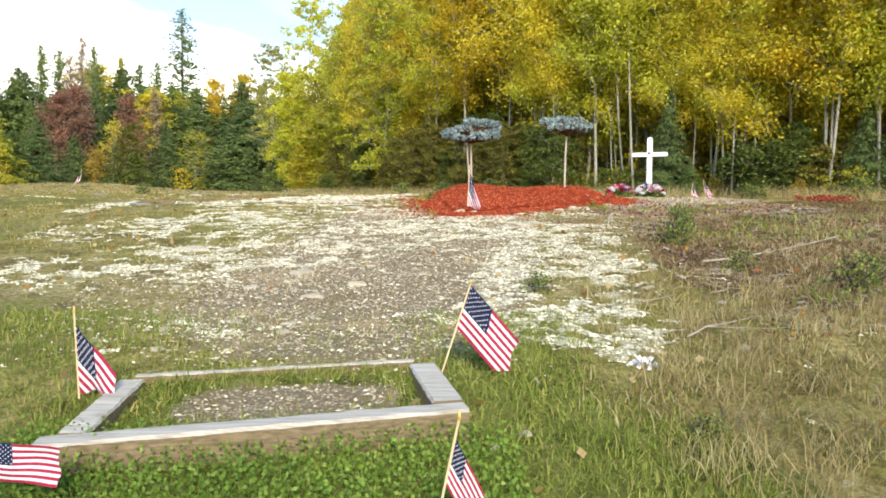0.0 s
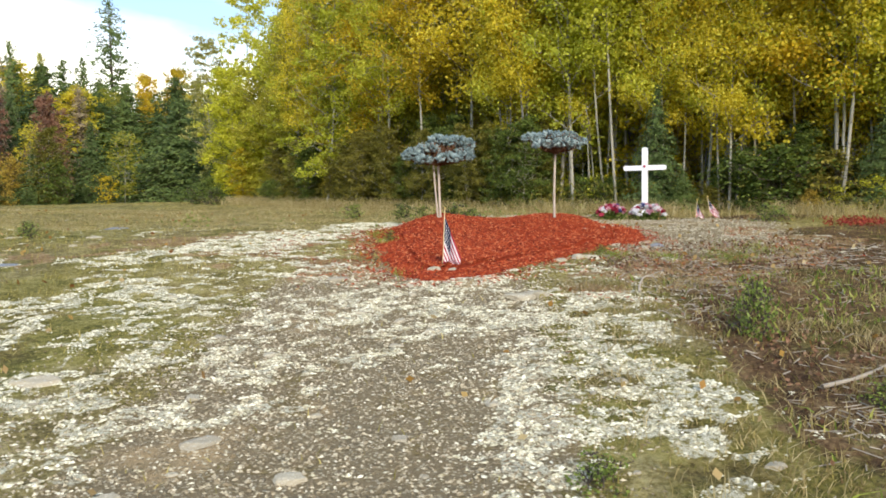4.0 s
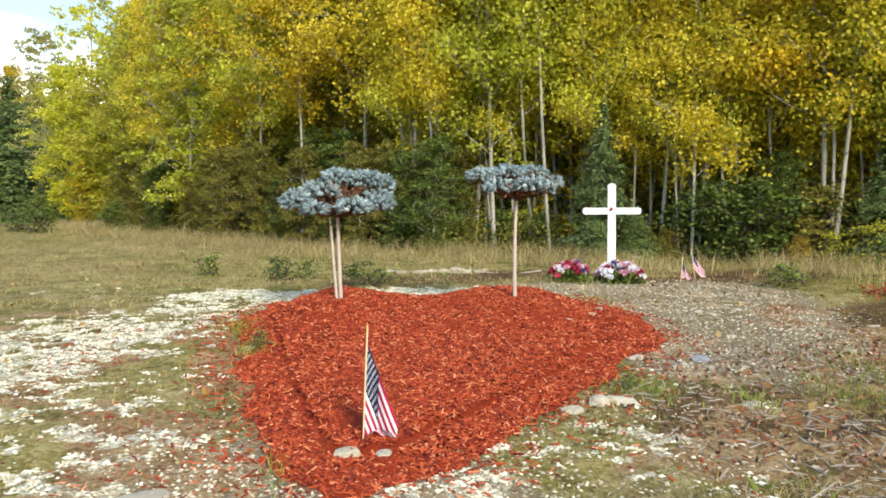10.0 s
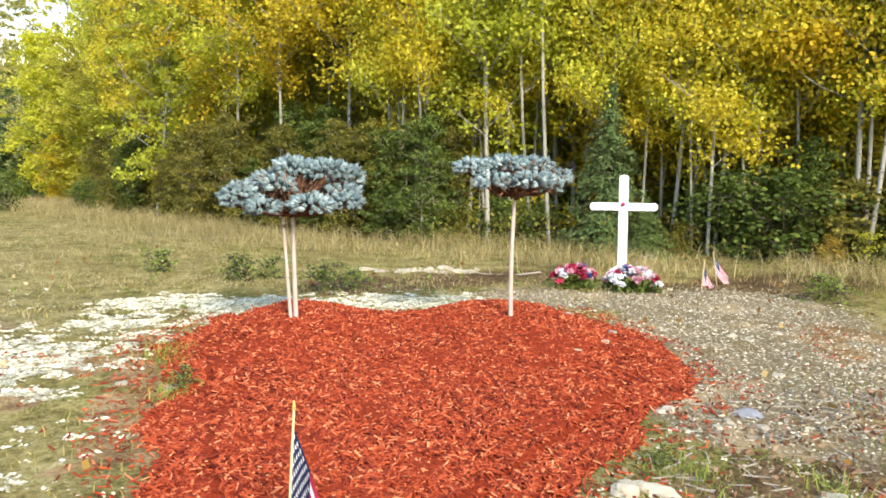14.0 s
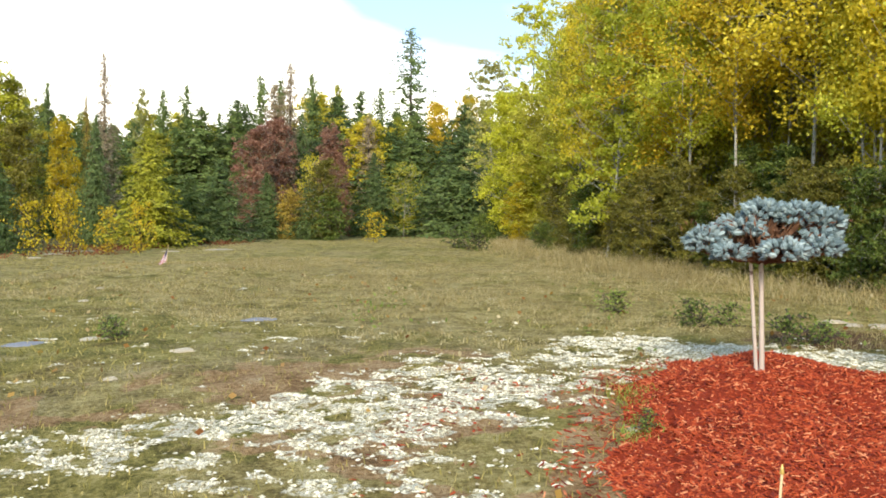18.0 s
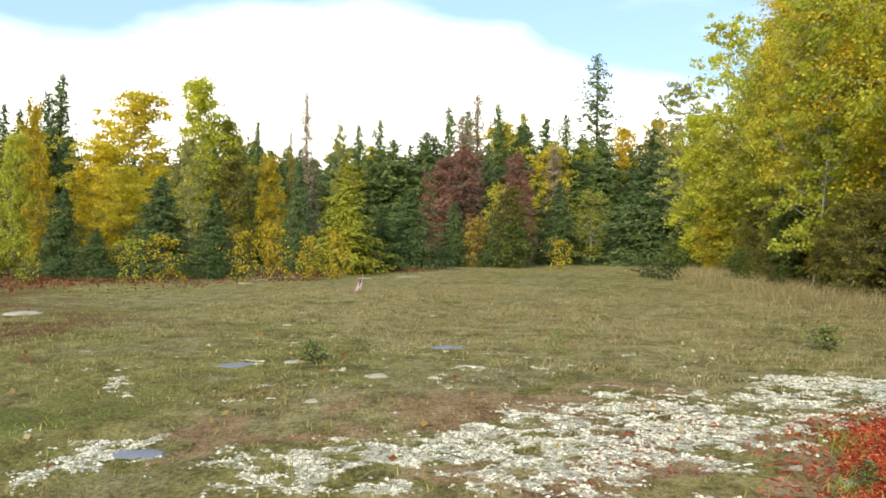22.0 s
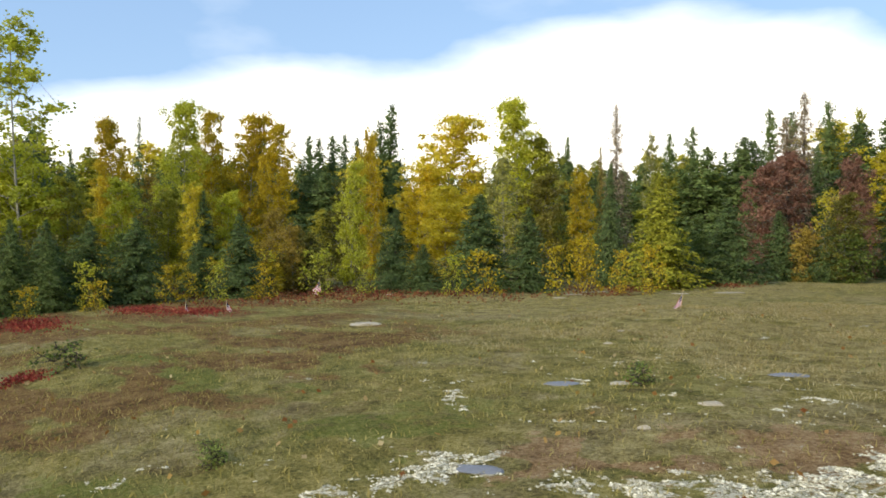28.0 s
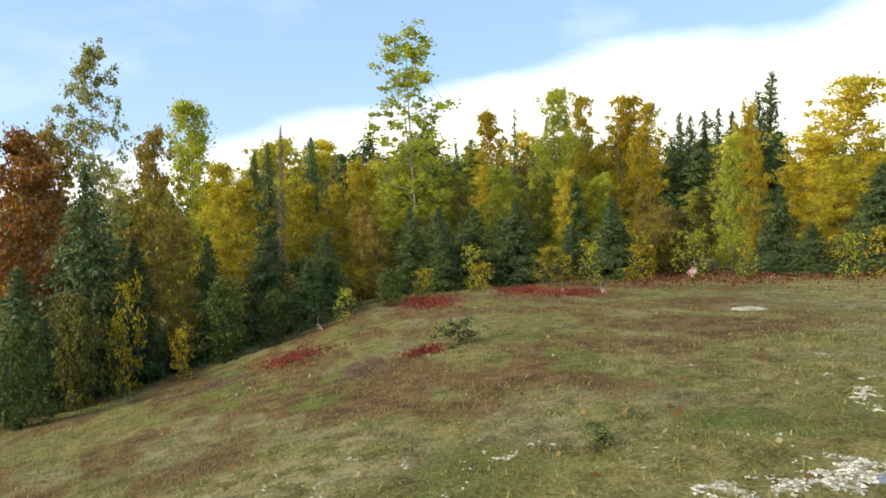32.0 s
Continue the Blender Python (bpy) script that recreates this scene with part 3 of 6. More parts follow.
def leaf_quads(at, length, width, r, up=0.0, droop=None):
    """A diamond-shaped leaf at each place, turned at random (or along droop)."""
    n = len(at)
    d = r.normal(size=(n, 3)) if droop is None else droop + 0.35 * r.normal(size=(n, 3))
    d[:, 2] += up
    d /= np.linalg.norm(d, axis=1, keepdims=True) + 1e-9
    s = np.cross(d, r.normal(size=(n, 3)))
    s /= np.linalg.norm(s, axis=1, keepdims=True) + 1e-9
    length, width = np.broadcast_to(length, n)[:, None], np.broadcast_to(width, n)[:, None]
    v = np.stack([at, at + d * length * 0.55 + s * width / 2, at + d * length, at + d * length * 0.45 - s * width / 2], 1).reshape(-1, 3)
    return v, np.arange(4 * n).reshape(n, 4)


def bent(start, end, bend, n, r):
    t = np.linspace(0, 1, n)[:, None]
    off = r.normal(size=3) * bend
    return start + (end - start) * t + off * (t * (1 - t)) * 4


def facing_leaves(at, normal, length, width, r, along=None):
    """A leaf at each place, its flat side turned to its normal."""
    n = len(at)
    normal = normal / (np.linalg.norm(normal, axis=1, keepdims=True) + 1e-9)
    d = (r.normal(size=(n, 3)) - [0, 0, 0.5]) if along is None else along
    d = d - normal * (d * normal).sum(1, keepdims=True)
    d /= np.linalg.norm(d, axis=1, keepdims=True) + 1e-9
    s = np.cross(normal, d)
    length, width = np.broadcast_to(length, n)[:, None], np.broadcast_to(width, n)[:, None]
    v = np.stack([at - d * length * 0.5, at + s * width / 2, at + d * length * 0.5, at - s * width / 2], 1).reshape(-1, 3)
    return v, np.arange(4 * n).reshape(n, 4)


def broadleaf(seed, h, spread, low, leaves, size, trunk_r, limbs=22, upright=0.9, clump=0.2, twigs=6, thin=0.12):
    """Trunk with limbs and twigs, each twig ending in a clump of leaves, of a tree h metres high."""
    r = np.random.default_rng(seed)
    top = np.array([r.normal() * 0.03 * h, r.normal() * 0.03 * h, h])
    stem = bent(np.array([0, 0, -0.25]), top, 0.015 * h, 9, r)
    wood = [tube(stem, np.linspace(trunk_r, trunk_r * thin, 9), 7)]
    clumps = []
    for k in range(limbs):
        f = low + (0.98 - low) * (k + r.random()) / limbs
        base = np.array([np.interp(f, np.linspace(0, 1, 9), stem[:, i]) for i in range(3)])
        a = k * 2.4 + r.normal() * 0.4
        g0 = (f - low) / (1 - low)
        shape = 1.35 * (g0 + 0.12) ** 0.4 * max(0.0, 1 - g0) ** 0.55 + 0.06
        reach = spread * shape * r.uniform(0.55, 1.15)
        tip = base + np.array([np.cos(a) * reach, np.sin(a) * reach, reach * upright * r.uniform(0.3, 1.1)])
        limb = bent(base, tip, 0.08 * reach, 6, r)
        wood.append(tube(limb, np.linspace(trunk_r * 0.36 * (1.1 - f), 0.006, 6), 4))
        for j in range(twigs):
            g = r.uniform(0.3, 1.0)
            p = base + (tip - base) * g
            e = p + r.normal(size=3) * reach * 0.27 + np.array([0, 0, reach * 0.14])
            wood.append(tube(np.stack([p, (p + e) / 2 + r.normal(size=3) * 0.03, e]), np.array([0.01, 0.007, 0.004]), 3))
            clumps.append((e, clump * spread * r.uniform(0.5, 1.25) * (0.85 + 0.15 * (1 - g0))))
        clumps.append((tip, clump * spread * r.uniform(0.6, 1.3) * (0.85 + 0.15 * (1 - g0))))
    c, rad = np.array([q[0] for q in clumps]), np.array([q[1] for q in clumps])
    pick = r.choice(len(c), leaves, p=rad**1.2 / (rad**1.2).sum())
    u = r.normal(size=(leaves, 3))
    u /= np.linalg.norm(u, axis=1, keepdims=True)
    far = np.where(r.random(leaves) < 0.22, 1.75, 1.0)
    at = c[pick] + u * (rad[pick] * far * r.random(leaves) ** 0.5)[:, None] * [1.1, 1.1, 0.8]
    normal = u * 0.8 + [0, 0, 0.35] + 0.6 * r.normal(size=(leaves, 3))
    return joined(wood), facing_leaves(at, normal, size * r.uniform(0.7, 1.3, leaves), size * r.uniform(0.6, 0.95, leaves), r)


def conifer(seed, h, spread, boughs, size, bare=0.03, ragged=0.3, droop=0.25, broad=0.42, thick=1.0, taper=0.85, lift=0.1):
    """Trunk, and drooping needled boughs at all heights, of a tree h metres high."""
    r = np.random.default_rng(seed)
    stem = bent(np.array([0, 0, -0.2]), np.array([r.normal() * 0.01 * h, r.normal() * 0.01 * h, h]), 0.006 * h, 7, r)
    wood, at, dirs, lens, norms = [tube(stem, np.linspace(0.013 * h + 0.02, 0.006, 7), 6)], [], [], [], []
    for k in range(boughs):
        f = bare + (0.995 - bare) * ((k + r.random()) / boughs) ** 1.1
        c = np.array([np.interp(f, np.linspace(0, 1, 7), stem[:, i]) for i in range(3)])
        a = k * 2.4 + r.normal() * 0.5
        reach = spread * (1 - f) ** taper * r.uniform(1 - ragged * 1.5, 1 + ragged) + 0.015 * h
        out, side = np.array([np.cos(a), np.sin(a), 0.0]), np.array([-np.sin(a), np.cos(a), 0.0])
        rise = lift + 0.7 * max(0.0, f - 0.75)
        m = int((5 + reach / size * 4.5) * thick)
        s = np.sort(r.random(m)) ** 0.7
        bough = c + out * (s * reach)[:, None] + side * (r.normal(size=m) * 0.16 * reach * (0.25 + s))[:, None]
        bough[:, 2] += rise * reach * s - droop * reach * s**2 + r.normal(size=m) * 0.25 * size
        at.append(bough)
        dirs.append(out * 0.8 + side * (r.normal(size=m) * 0.6)[:, None] + np.array([0, 0, -0.15 + rise * 0.6]) + r.normal(size=(m, 3)) * 0.15)
        norms.append(out * 0.75 + np.array([0, 0, 0.6]) + r.normal(size=(m, 3)) * 0.5)
        lens.append(size * r.uniform(0.6, 1.3, m) * (0.55 + 0.45 * min(1.0, reach / spread * 2)))
        wood.append(tube(np.stack([c, c + out * reach * 0.5 + [0, 0, rise * reach * 0.5 - droop * reach * 0.25], c + out * reach * 0.95 + [0, 0, (rise - droop * 0.9) * reach]]), np.array([0.012, 0.008, 0.004]) * (0.6 + reach * 0.5), 3))
    at, dirs, lens, norms = np.concatenate(at), np.concatenate(dirs), np.concatenate(lens), np.concatenate(norms)
    return joined(wood), facing_leaves(at, norms, lens, lens * broad, r, dirs)


def tree_proto(name, geo, bark, leaf, crown_name="crown"):
    """Meshes of a kind of tree, ready to be stood anywhere."""
    (wv, wf), (cv, cf) = geo
    return mesh_np(name + "_trunk", wv, wf, bark, True), mesh_np(name + "_crown", cv, cf, leaf), leaf, crown_name


def stand(proto, name, label, category, group, x, y, scale=1.0, turn=0.0, leaf=None, wide=1.0, sink=0.0):
    trunk, crown, own, cname = proto
    ob = thing(name, label, category, group, pose(x, y, float(surface(x, y)) - sink, 0, 0, turn) @ Matrix.Diagonal((scale * wide, scale * wide, scale, 1)))
    child("trunk", trunk, ob)
    c = child(cname, crown, ob)
    if leaf is not None and leaf != own:
        c.material_slots[0].link = "OBJECT"
        c.material_slots[0].material = leaf
    return ob


ASPENS = [tree_proto("aspen", broadleaf(s, 10.0, 1.6, lo, 19000, 0.08, 0.045, 48, 1.1, 0.27, 5), M_BARK, M_ASPEN) for s, lo in ((1, 0.2), (2, 0.28), (3, 0.16), (4, 0.34))]
POLES = [tree_proto("pole_aspen", broadleaf(s, 10.0, 1.2, lo, 10000, 0.078, 0.036, 26, 1.2, 0.34, 5, 0.35), M_PALEBARK, M_ASPEN) for s, lo in ((14, 0.28), (15, 0.24), (16, 0.32), (17, 0.26))]
FULL = [tree_proto("full_aspen", broadleaf(s, 10.0, 1.95, 0.08, 16000, 0.135, 0.06, 64, 0.8, 0.2, 4), M_BARK, M_ASPEN) for s in (5, 6, 7)]
BACK = [tree_proto("back_aspen", broadleaf(s, 10.0, 1.8, lo, 5600, 0.18, 0.05, 26, 0.9, 0.25), M_BARK, M_ASPEN) for s, lo in ((8, 0.14), (9, 0.22))]
THICK = [tree_proto("thicket_tree", broadleaf(s, 6.0, 1.4, 0.05, 9500, 0.11, 0.035, 54, 0.8, 0.19, 4), M_BARK, M_GOLD) for s in (11, 12, 13)]
OPEN = [tree_proto("open_aspen", broadleaf(s, 10.0, 1.6, 0.1, 8000, 0.12, 0.055, 52, 0.8, 0.15, 4), M_BARK, M_PALE) for s in (21, 22)]
BUSHES = [tree_proto("bush", broadleaf(s, 1.8, 0.85, 0.02, 3000, 0.085, 0.02, 26, 0.8, 0.26), M_DARKBARK, M_OLIVE) for s in (31, 32, 33)]
SAPLINGS = [tree_proto("sapling", broadleaf(s, 4.0, 0.9, 0.12, 1700, 0.09, 0.022, 24, 1.1, 0.26, 5), M_BARK, M_GOLD) for s in (36, 37, 38)]
SPARSE = [tree_proto("sparse_bush", broadleaf(s, 1.8, 0.95, 0.02, 560, 0.105, 0.014, 20, 1.0, 0.24, 4), M_DARKBARK, M_AMBER) for s in (34, 35)]
SPRUCES = [tree_proto("spruce", conifer(s, 6.0, 1.95, 430, 0.19, 0.02, 0.4, 0.25, 0.36), M_DARKBARK, M_NEEDLE) for s in (41, 42, 43)]
PINES = [tree_proto("pine", conifer(s, 10.0, 1.7, 340, 0.28, 0.06, 0.55, 0.1, 0.36, 1.0, 0.6, 0.35), M_DARKBARK, M_NEEDLE2) for s in (45, 46, 47)]
TALL = [tree_proto("tall_spruce", conifer(s, 15.0, 2.6, 260, 0.38, 0.12, 0.5, 0.15, 0.3, 0.8, 0.65, 0.15), M_DARKBARK, M_NEEDLE) for s in (51, 52)]
BARE = [tree_proto("bare_larch", conifer(s, 9.0, 1.15, 300, 0.34, 0.12, 0.6, 0.0, 0.13, 1.0, 0.7, 0.25), M_DARKBARK, M_TWIG) for s in (61, 62)]
# ---- the woods round the hilltop: kind, place, height, leaf, breadth ----
KINDS = {"full": (FULL, 10.0, "aspen_tree", "aspen"), "back": (BACK, 10.0, "forest_tree", "tree"), "pole": (POLES, 10.0, "aspen_tree", "aspen"), "aspen": (ASPENS, 10.0, "aspen_tree", "aspen"), "thick": (THICK, 6.0, "young_tree", "tree"), "open": (OPEN, 10.0, "poplar_tree", "poplar"), "bush": (BUSHES, 1.8, "bush", "bush"),
         "spruce": (SPRUCES, 6.0, "spruce_tree", "spruce"), "sapling": (SAPLINGS, 4.0, "sapling", "sapling"), "pine": (PINES, 10.0, "pine_tree", "pine"), "tall": (TALL, 15.0, "tall_spruce_tree", "spruce"), "bare": (BARE, 9.0, "bare_larch_tree", "larch")}
LEAVES = {"moss": (M_MOSS, "dull yellow-green leaves"), "lime": (M_ASPEN, "yellow-green leaves"), "gold": (M_GOLD, "golden yellow leaves"), "orange": (M_ORANGE, "orange-gold leaves"), "olive": (M_OLIVE, "dull olive leaves"),
          "green": (M_GREEN, "dark green leaves"), "red": (M_RED, "dark red leaves"), "maple": (M_MAPLE, "bright orange-red leaves"), "brown": (M_BROWN, "brownish leaves"), "pale": (M_PALE, "thin pale yellow leaves"),
          "sp": (M_NEEDLE, "dark green needles"), "fir": (M_NEEDLE2, "light green needles"), "larch": (M_LARCH, "yellow needles"), "twig": (M_TWIG, "tan leafless twigs"), "amber": (M_AMBER, "amber-yellow leaves")}
STEM = {"full": "leafy aspen with", "back": "aspen with", "pole": "thin straight aspen with", "aspen": "slender pale-barked aspen with", "thick": "bushy young tree with", "open": "tall open-crowned poplar with", "bush": "low roadside bush with", "spruce": "pointed spruce with", "sapling": "thin understory sapling with", "pine": "soft columnar pine with", "tall": "tall ragged spruce with", "bare": "thin larch with"}
seeds = random.Random(5)


def grow(kind, x, y, h, leaf, wide, group):
    protos, full, name, cat = KINDS[kind]
    if not leaf:
        leaf = seeds.choice(["fir", "fir", "sp", "larch", "fir"] if kind == "spruce" else ["brown", "moss", "gold"])
    if kind == "bush" and leaf in ("gold", "orange", "lime", "amber"):
        protos, h = SPARSE, h * 0.8
    mat, words = LEAVES[leaf]
    if kind == "bush" and leaf == "gold":
        mat = M_AMBER
    s = h / full
    wide = wide * 1.25 if kind == "spruce" else wide
    wide = max(0.7 if kind == "pine" else 0.5 if kind in ("spruce", "tall") else 0.3, wide)
    stand(protos[seeds.randrange(len(protos))], name, f"{STEM[kind]} {words} by the clearing", cat, group, x, y, s, seeds.uniform(0, 360), mat, wide, 0.05)


for row in (
    ("thick", -18.6, 2.5, 5.47, "maple", 0.82),
    ("bush", -14.4, 3.7, 1.59, "green", 0.73),
    ("spruce", -16.3, 3.2, 2.72, "sp", 1.09),
    ("thick", -19.4, 3.0, 5.30, "maple", 0.62),
    ("thick", -21.7, 2.6, 6.12, "brown", 0.60),
    ("bush", -15.6, 4.3, 1.84, "olive", 0.56),
    ("spruce", -17.6, 4.1, 4.70, "sp", 0.67),
    ("open", -25.8, 2.5, 9.36, "pale", 0.79),
    ("bush", -15.7, 5.0, 1.69, "amber", 0.37),
    ("bush", -16.8, 5.0, 2.54, "amber", 0.35),
    ("spruce", -18.3, 4.9, 3.08, "sp", 0.70),
    ("thick", -21.6, 4.8, 5.80, "brown", 0.57),
    ("thick", -18.5, 5.7, 3.25, "brown", 0.70),
    ("bush", -16.2, 6.0, 1.20, "gold", 0.53),
    ("full", -24.2, 5.5, 6.89, "lime", 0.75),
):
    grow(*row, "trees round the clearing")

for row in (
    ("spruce", -19.1, 6.3, 2.85, "sp", 0.71),
    ("bush", -17.3, 6.7, 1.52, "green", 0.74),
    ("full", -23.3, 6.5, 4.81, "gold", 0.87),
    ("thick", -21.3, 7.0, 3.92, "amber", 0.89),
    ("spruce", -30.3, 7.2, 5.67, "sp", 0.38),
    ("spruce", -19.6, 7.6, 2.67, "sp", 0.95),
    ("spruce", -31.3, 7.7, 5.92, "sp", 0.19),
    ("bush", -17.5, 7.7, 1.07, "green", 0.63),
    ("bare", -26.3, 8.1, 5.77, "twig", 0.28),
    ("thick", -22.7, 8.6, 3.45, "amber", 0.99),
    ("spruce", -18.9, 8.5, 1.57, "fir", 1.20),
    ("spruce", -36.3, 9.6, 6.26, "sp", 0.23),
    ("spruce", -20.1, 9.0, 2.09, "sp", 0.85),
    ("spruce", -36.2, 10.5, 5.23, "brown", 0.18),
    ("thick", -23.2, 9.6, 3.18, "amber", 0.91),
):
    grow(*row, "trees round the clearing")

for row in (
    ("bush", -17.8, 9.2, 0.82, "lime", 0.85),
    ("thick", -21.7, 10.1, 2.38, "brown", 0.88),
    ("thick", -24.2, 10.4, 3.74, "orange", 0.89),
    ("bush", -18.5, 10.3, 0.79, "green", 0.92),
    ("full", -26.4, 12.1, 3.80, "lime", 1.73),
    ("spruce", -22.0, 11.4, 2.28, "sp", 0.86),
    ("spruce", -20.8, 11.2, 1.92, "fir", 0.91),
    ("bush", -18.8, 11.1, 0.86, "gold", 0.86),
    ("open", -25.8, 12.5, 7.83, "lime", 1.34),
    ("thick", -26.7, 12.7, 3.99, "lime", 1.13),
    ("spruce", -21.2, 12.0, 2.22, "sp", 0.92),
    ("spruce", -20.5, 11.9, 1.89, "fir", 0.84),
    ("thick", -26.0, 13.7, 3.45, "moss", 1.07),
    ("spruce", -39.2, 16.8, 6.00, "sp", 0.17),
    ("spruce", -21.7, 13.1, 2.16, "sp", 1.16),
):
    grow(*row, "trees round the clearing")

for row in (
    ("bush", -20.1, 12.7, 1.30, "lime", 0.73),
    ("bush", -19.6, 12.7, 0.83, "gold", 1.10),
    ("full", -28.6, 15.5, 5.75, "orange", 0.76),
    ("thick", -25.1, 15.0, 3.42, "lime", 1.06),
    ("spruce", -21.4, 14.2, 2.23, "sp", 1.19),
    ("tall", -38.3, 19.5, 7.58, "sp", 0.35),
    ("bush", -20.0, 14.5, 1.17, "gold", 0.71),
    ("thick", -25.6, 16.5, 3.17, "moss", 1.07),
    ("full", -27.4, 17.6, 6.29, "lime", 0.76),
    ("bush", -19.9, 15.0, 0.92, "gold", 0.90),
    ("thick", -24.5, 16.9, 3.28, "gold", 0.77),
    ("spruce", -24.4, 17.1, 3.19, "sp", 0.58),
    ("full", -28.5, 19.0, 6.29, "amber", 0.64),
    ("bush", -19.8, 15.7, 1.21, "lime", 0.69),
    ("thick", -25.0, 18.1, 3.18, "lime", 0.94),
):
    grow(*row, "trees round the clearing")

for row in (
    ("spruce", -21.2, 16.9, 2.36, "sp", 0.99),
    ("full", -27.0, 19.8, 6.11, "orange", 0.88),
    ("bush", -19.8, 16.7, 0.50, "gold", 1.70),
    ("bush", -19.6, 16.9, 1.12, "gold", 1.01),
    ("thick", -23.5, 19.0, 2.59, "brown", 0.98),
    ("full", -26.1, 20.5, 5.67, "amber", 0.68),
    ("thick", -21.5, 18.7, 1.99, "brown", 1.00),
    ("pine", -40.8, 29.2, 6.45, "sp", 0.83),
    ("pine", -41.5, 30.0, 7.86, "sp", 0.55),
    ("pine", -39.5, 29.4, 5.73, "sp", 1.09),
    ("bush", -20.2, 18.8, 1.49, "lime", 1.02),
    ("pine", -41.2, 30.6, 7.68, "sp", 0.51),
    ("pine", -41.7, 31.7, 8.02, "sp", 0.56),
    ("pine", -38.9, 30.5, 5.73, "sp", 1.09),
    ("pine", -40.5, 31.8, 7.95, "sp", 0.49),
):
    grow(*row, "trees round the clearing")

for row in (
    ("thick", -22.8, 21.4, 4.08, "lime", 0.63),
    ("pine", -41.0, 32.9, 7.83, "sp", 0.57),
    ("bush", -19.3, 19.7, 1.47, "lime", 0.71),
    ("thick", -24.1, 23.1, 5.28, "orange", 0.45),
    ("pine", -35.2, 30.8, 7.92, "sp", 0.22),
    ("pine", -34.9, 31.3, 8.80, "sp", 0.33),
    ("spruce", -20.2, 21.4, 2.53, "sp", 0.86),
    ("full", -23.9, 25.1, 4.39, "gold", 1.33),
    ("spruce", -19.1, 21.6, 1.46, "sp", 1.34),
    ("full", -22.2, 24.9, 3.45, "gold", 1.48),
    ("full", -24.1, 26.5, 6.30, "gold", 1.40),
    ("bush", -17.1, 21.1, 1.29, "lime", 0.66),
    ("spruce", -18.8, 23.5, 2.96, "sp", 1.24),
    ("bush", -16.5, 21.7, 1.43, "gold", 1.09),
    ("open", -20.5, 26.1, 4.34, "pale", 1.10),
):
    grow(*row, "trees round the clearing")

for row in (
    ("full", -22.6, 28.3, 6.79, "lime", 0.97),
    ("spruce", -17.3, 24.1, 2.51, "sp", 0.96),
    ("full", -22.1, 29.5, 5.49, "moss", 0.84),
    ("bush", -15.7, 23.6, 1.65, "gold", 0.80),
    ("spruce", -24.2, 33.0, 6.08, "fir", 0.27),
    ("thick", -19.0, 28.3, 3.85, "orange", 0.71),
    ("bush", -15.1, 24.2, 1.75, "gold", 0.76),
    ("bare", -22.5, 33.2, 5.55, "brown", 0.42),
    ("spruce", -17.4, 27.8, 4.05, "sp", 0.43),
    ("bare", -23.3, 35.2, 7.51, "twig", 0.69),
    ("bush", -14.4, 24.7, 1.40, "orange", 0.63),
    ("bush", -14.0, 25.5, 1.55, "orange", 0.67),
    ("open", -19.1, 32.2, 5.41, "pale", 0.50),
    ("spruce", -15.6, 27.9, 3.64, "larch", 0.92),
    ("pine", -26.3, 43.0, 7.28, "fir", 0.53),
):
    grow(*row, "trees round the clearing")

for row in (
    ("spruce", -16.0, 29.5, 1.77, "sp", 1.27),
    ("pine", -25.3, 42.5, 5.33, "fir", 1.12),
    ("pine", -25.4, 43.6, 7.62, "fir", 0.67),
    ("spruce", -16.1, 30.6, 2.37, "fir", 1.27),
    ("pine", -26.0, 45.7, 5.14, "fir", 1.66),
    ("pine", -26.3, 47.9, 6.78, "fir", 0.56),
    ("spruce", -16.1, 32.4, 2.95, "sp", 1.19),
    ("pine", -24.5, 46.6, 6.50, "fir", 0.72),
    ("spruce", -22.0, 43.5, 5.12, "fir", 0.59),
    ("pine", -23.9, 46.9, 7.05, "fir", 0.82),
    ("thick", -17.9, 37.1, 4.43, "red", 1.08),
    ("pine", -23.2, 47.3, 8.65, "fir", 0.64),
    ("spruce", -16.2, 35.8, 2.64, "sp", 1.03),
    ("thick", -17.8, 39.0, 5.09, "red", 0.98),
    ("bare", -18.2, 39.9, 6.75, "twig", 1.29),
):
    grow(*row, "trees round the clearing")

for row in (
    ("pine", -22.9, 48.7, 8.66, "fir", 0.55),
    ("bare", -18.6, 41.9, 8.15, "twig", 1.00),
    ("bush", -15.2, 35.8, 1.84, "brown", 0.69),
    ("spruce", -17.6, 41.3, 5.72, "sp", 0.40),
    ("sapling", -15.2, 37.5, 3.29, "gold", 0.95),
    ("pine", -20.4, 47.8, 8.73, "fir", 0.65),
    ("spruce", -14.5, 36.2, 2.29, "sp", 1.17),
    ("thick", -15.5, 39.6, 4.66, "red", 0.85),
    ("bush", -13.4, 35.6, 1.71, "green", 0.95),
    ("pine", -18.7, 47.4, 8.06, "larch", 0.61),
    ("thick", -14.7, 39.4, 3.64, "red", 0.67),
    ("pine", -19.2, 51.6, 8.30, "fir", 0.80),
    ("bare", -15.9, 45.4, 5.94, "twig", 1.26),
    ("spruce", -14.2, 41.8, 3.84, "sp", 0.80),
    ("bush", -11.1, 34.4, 1.32, "gold", 1.01),
):
    grow(*row, "trees round the clearing")

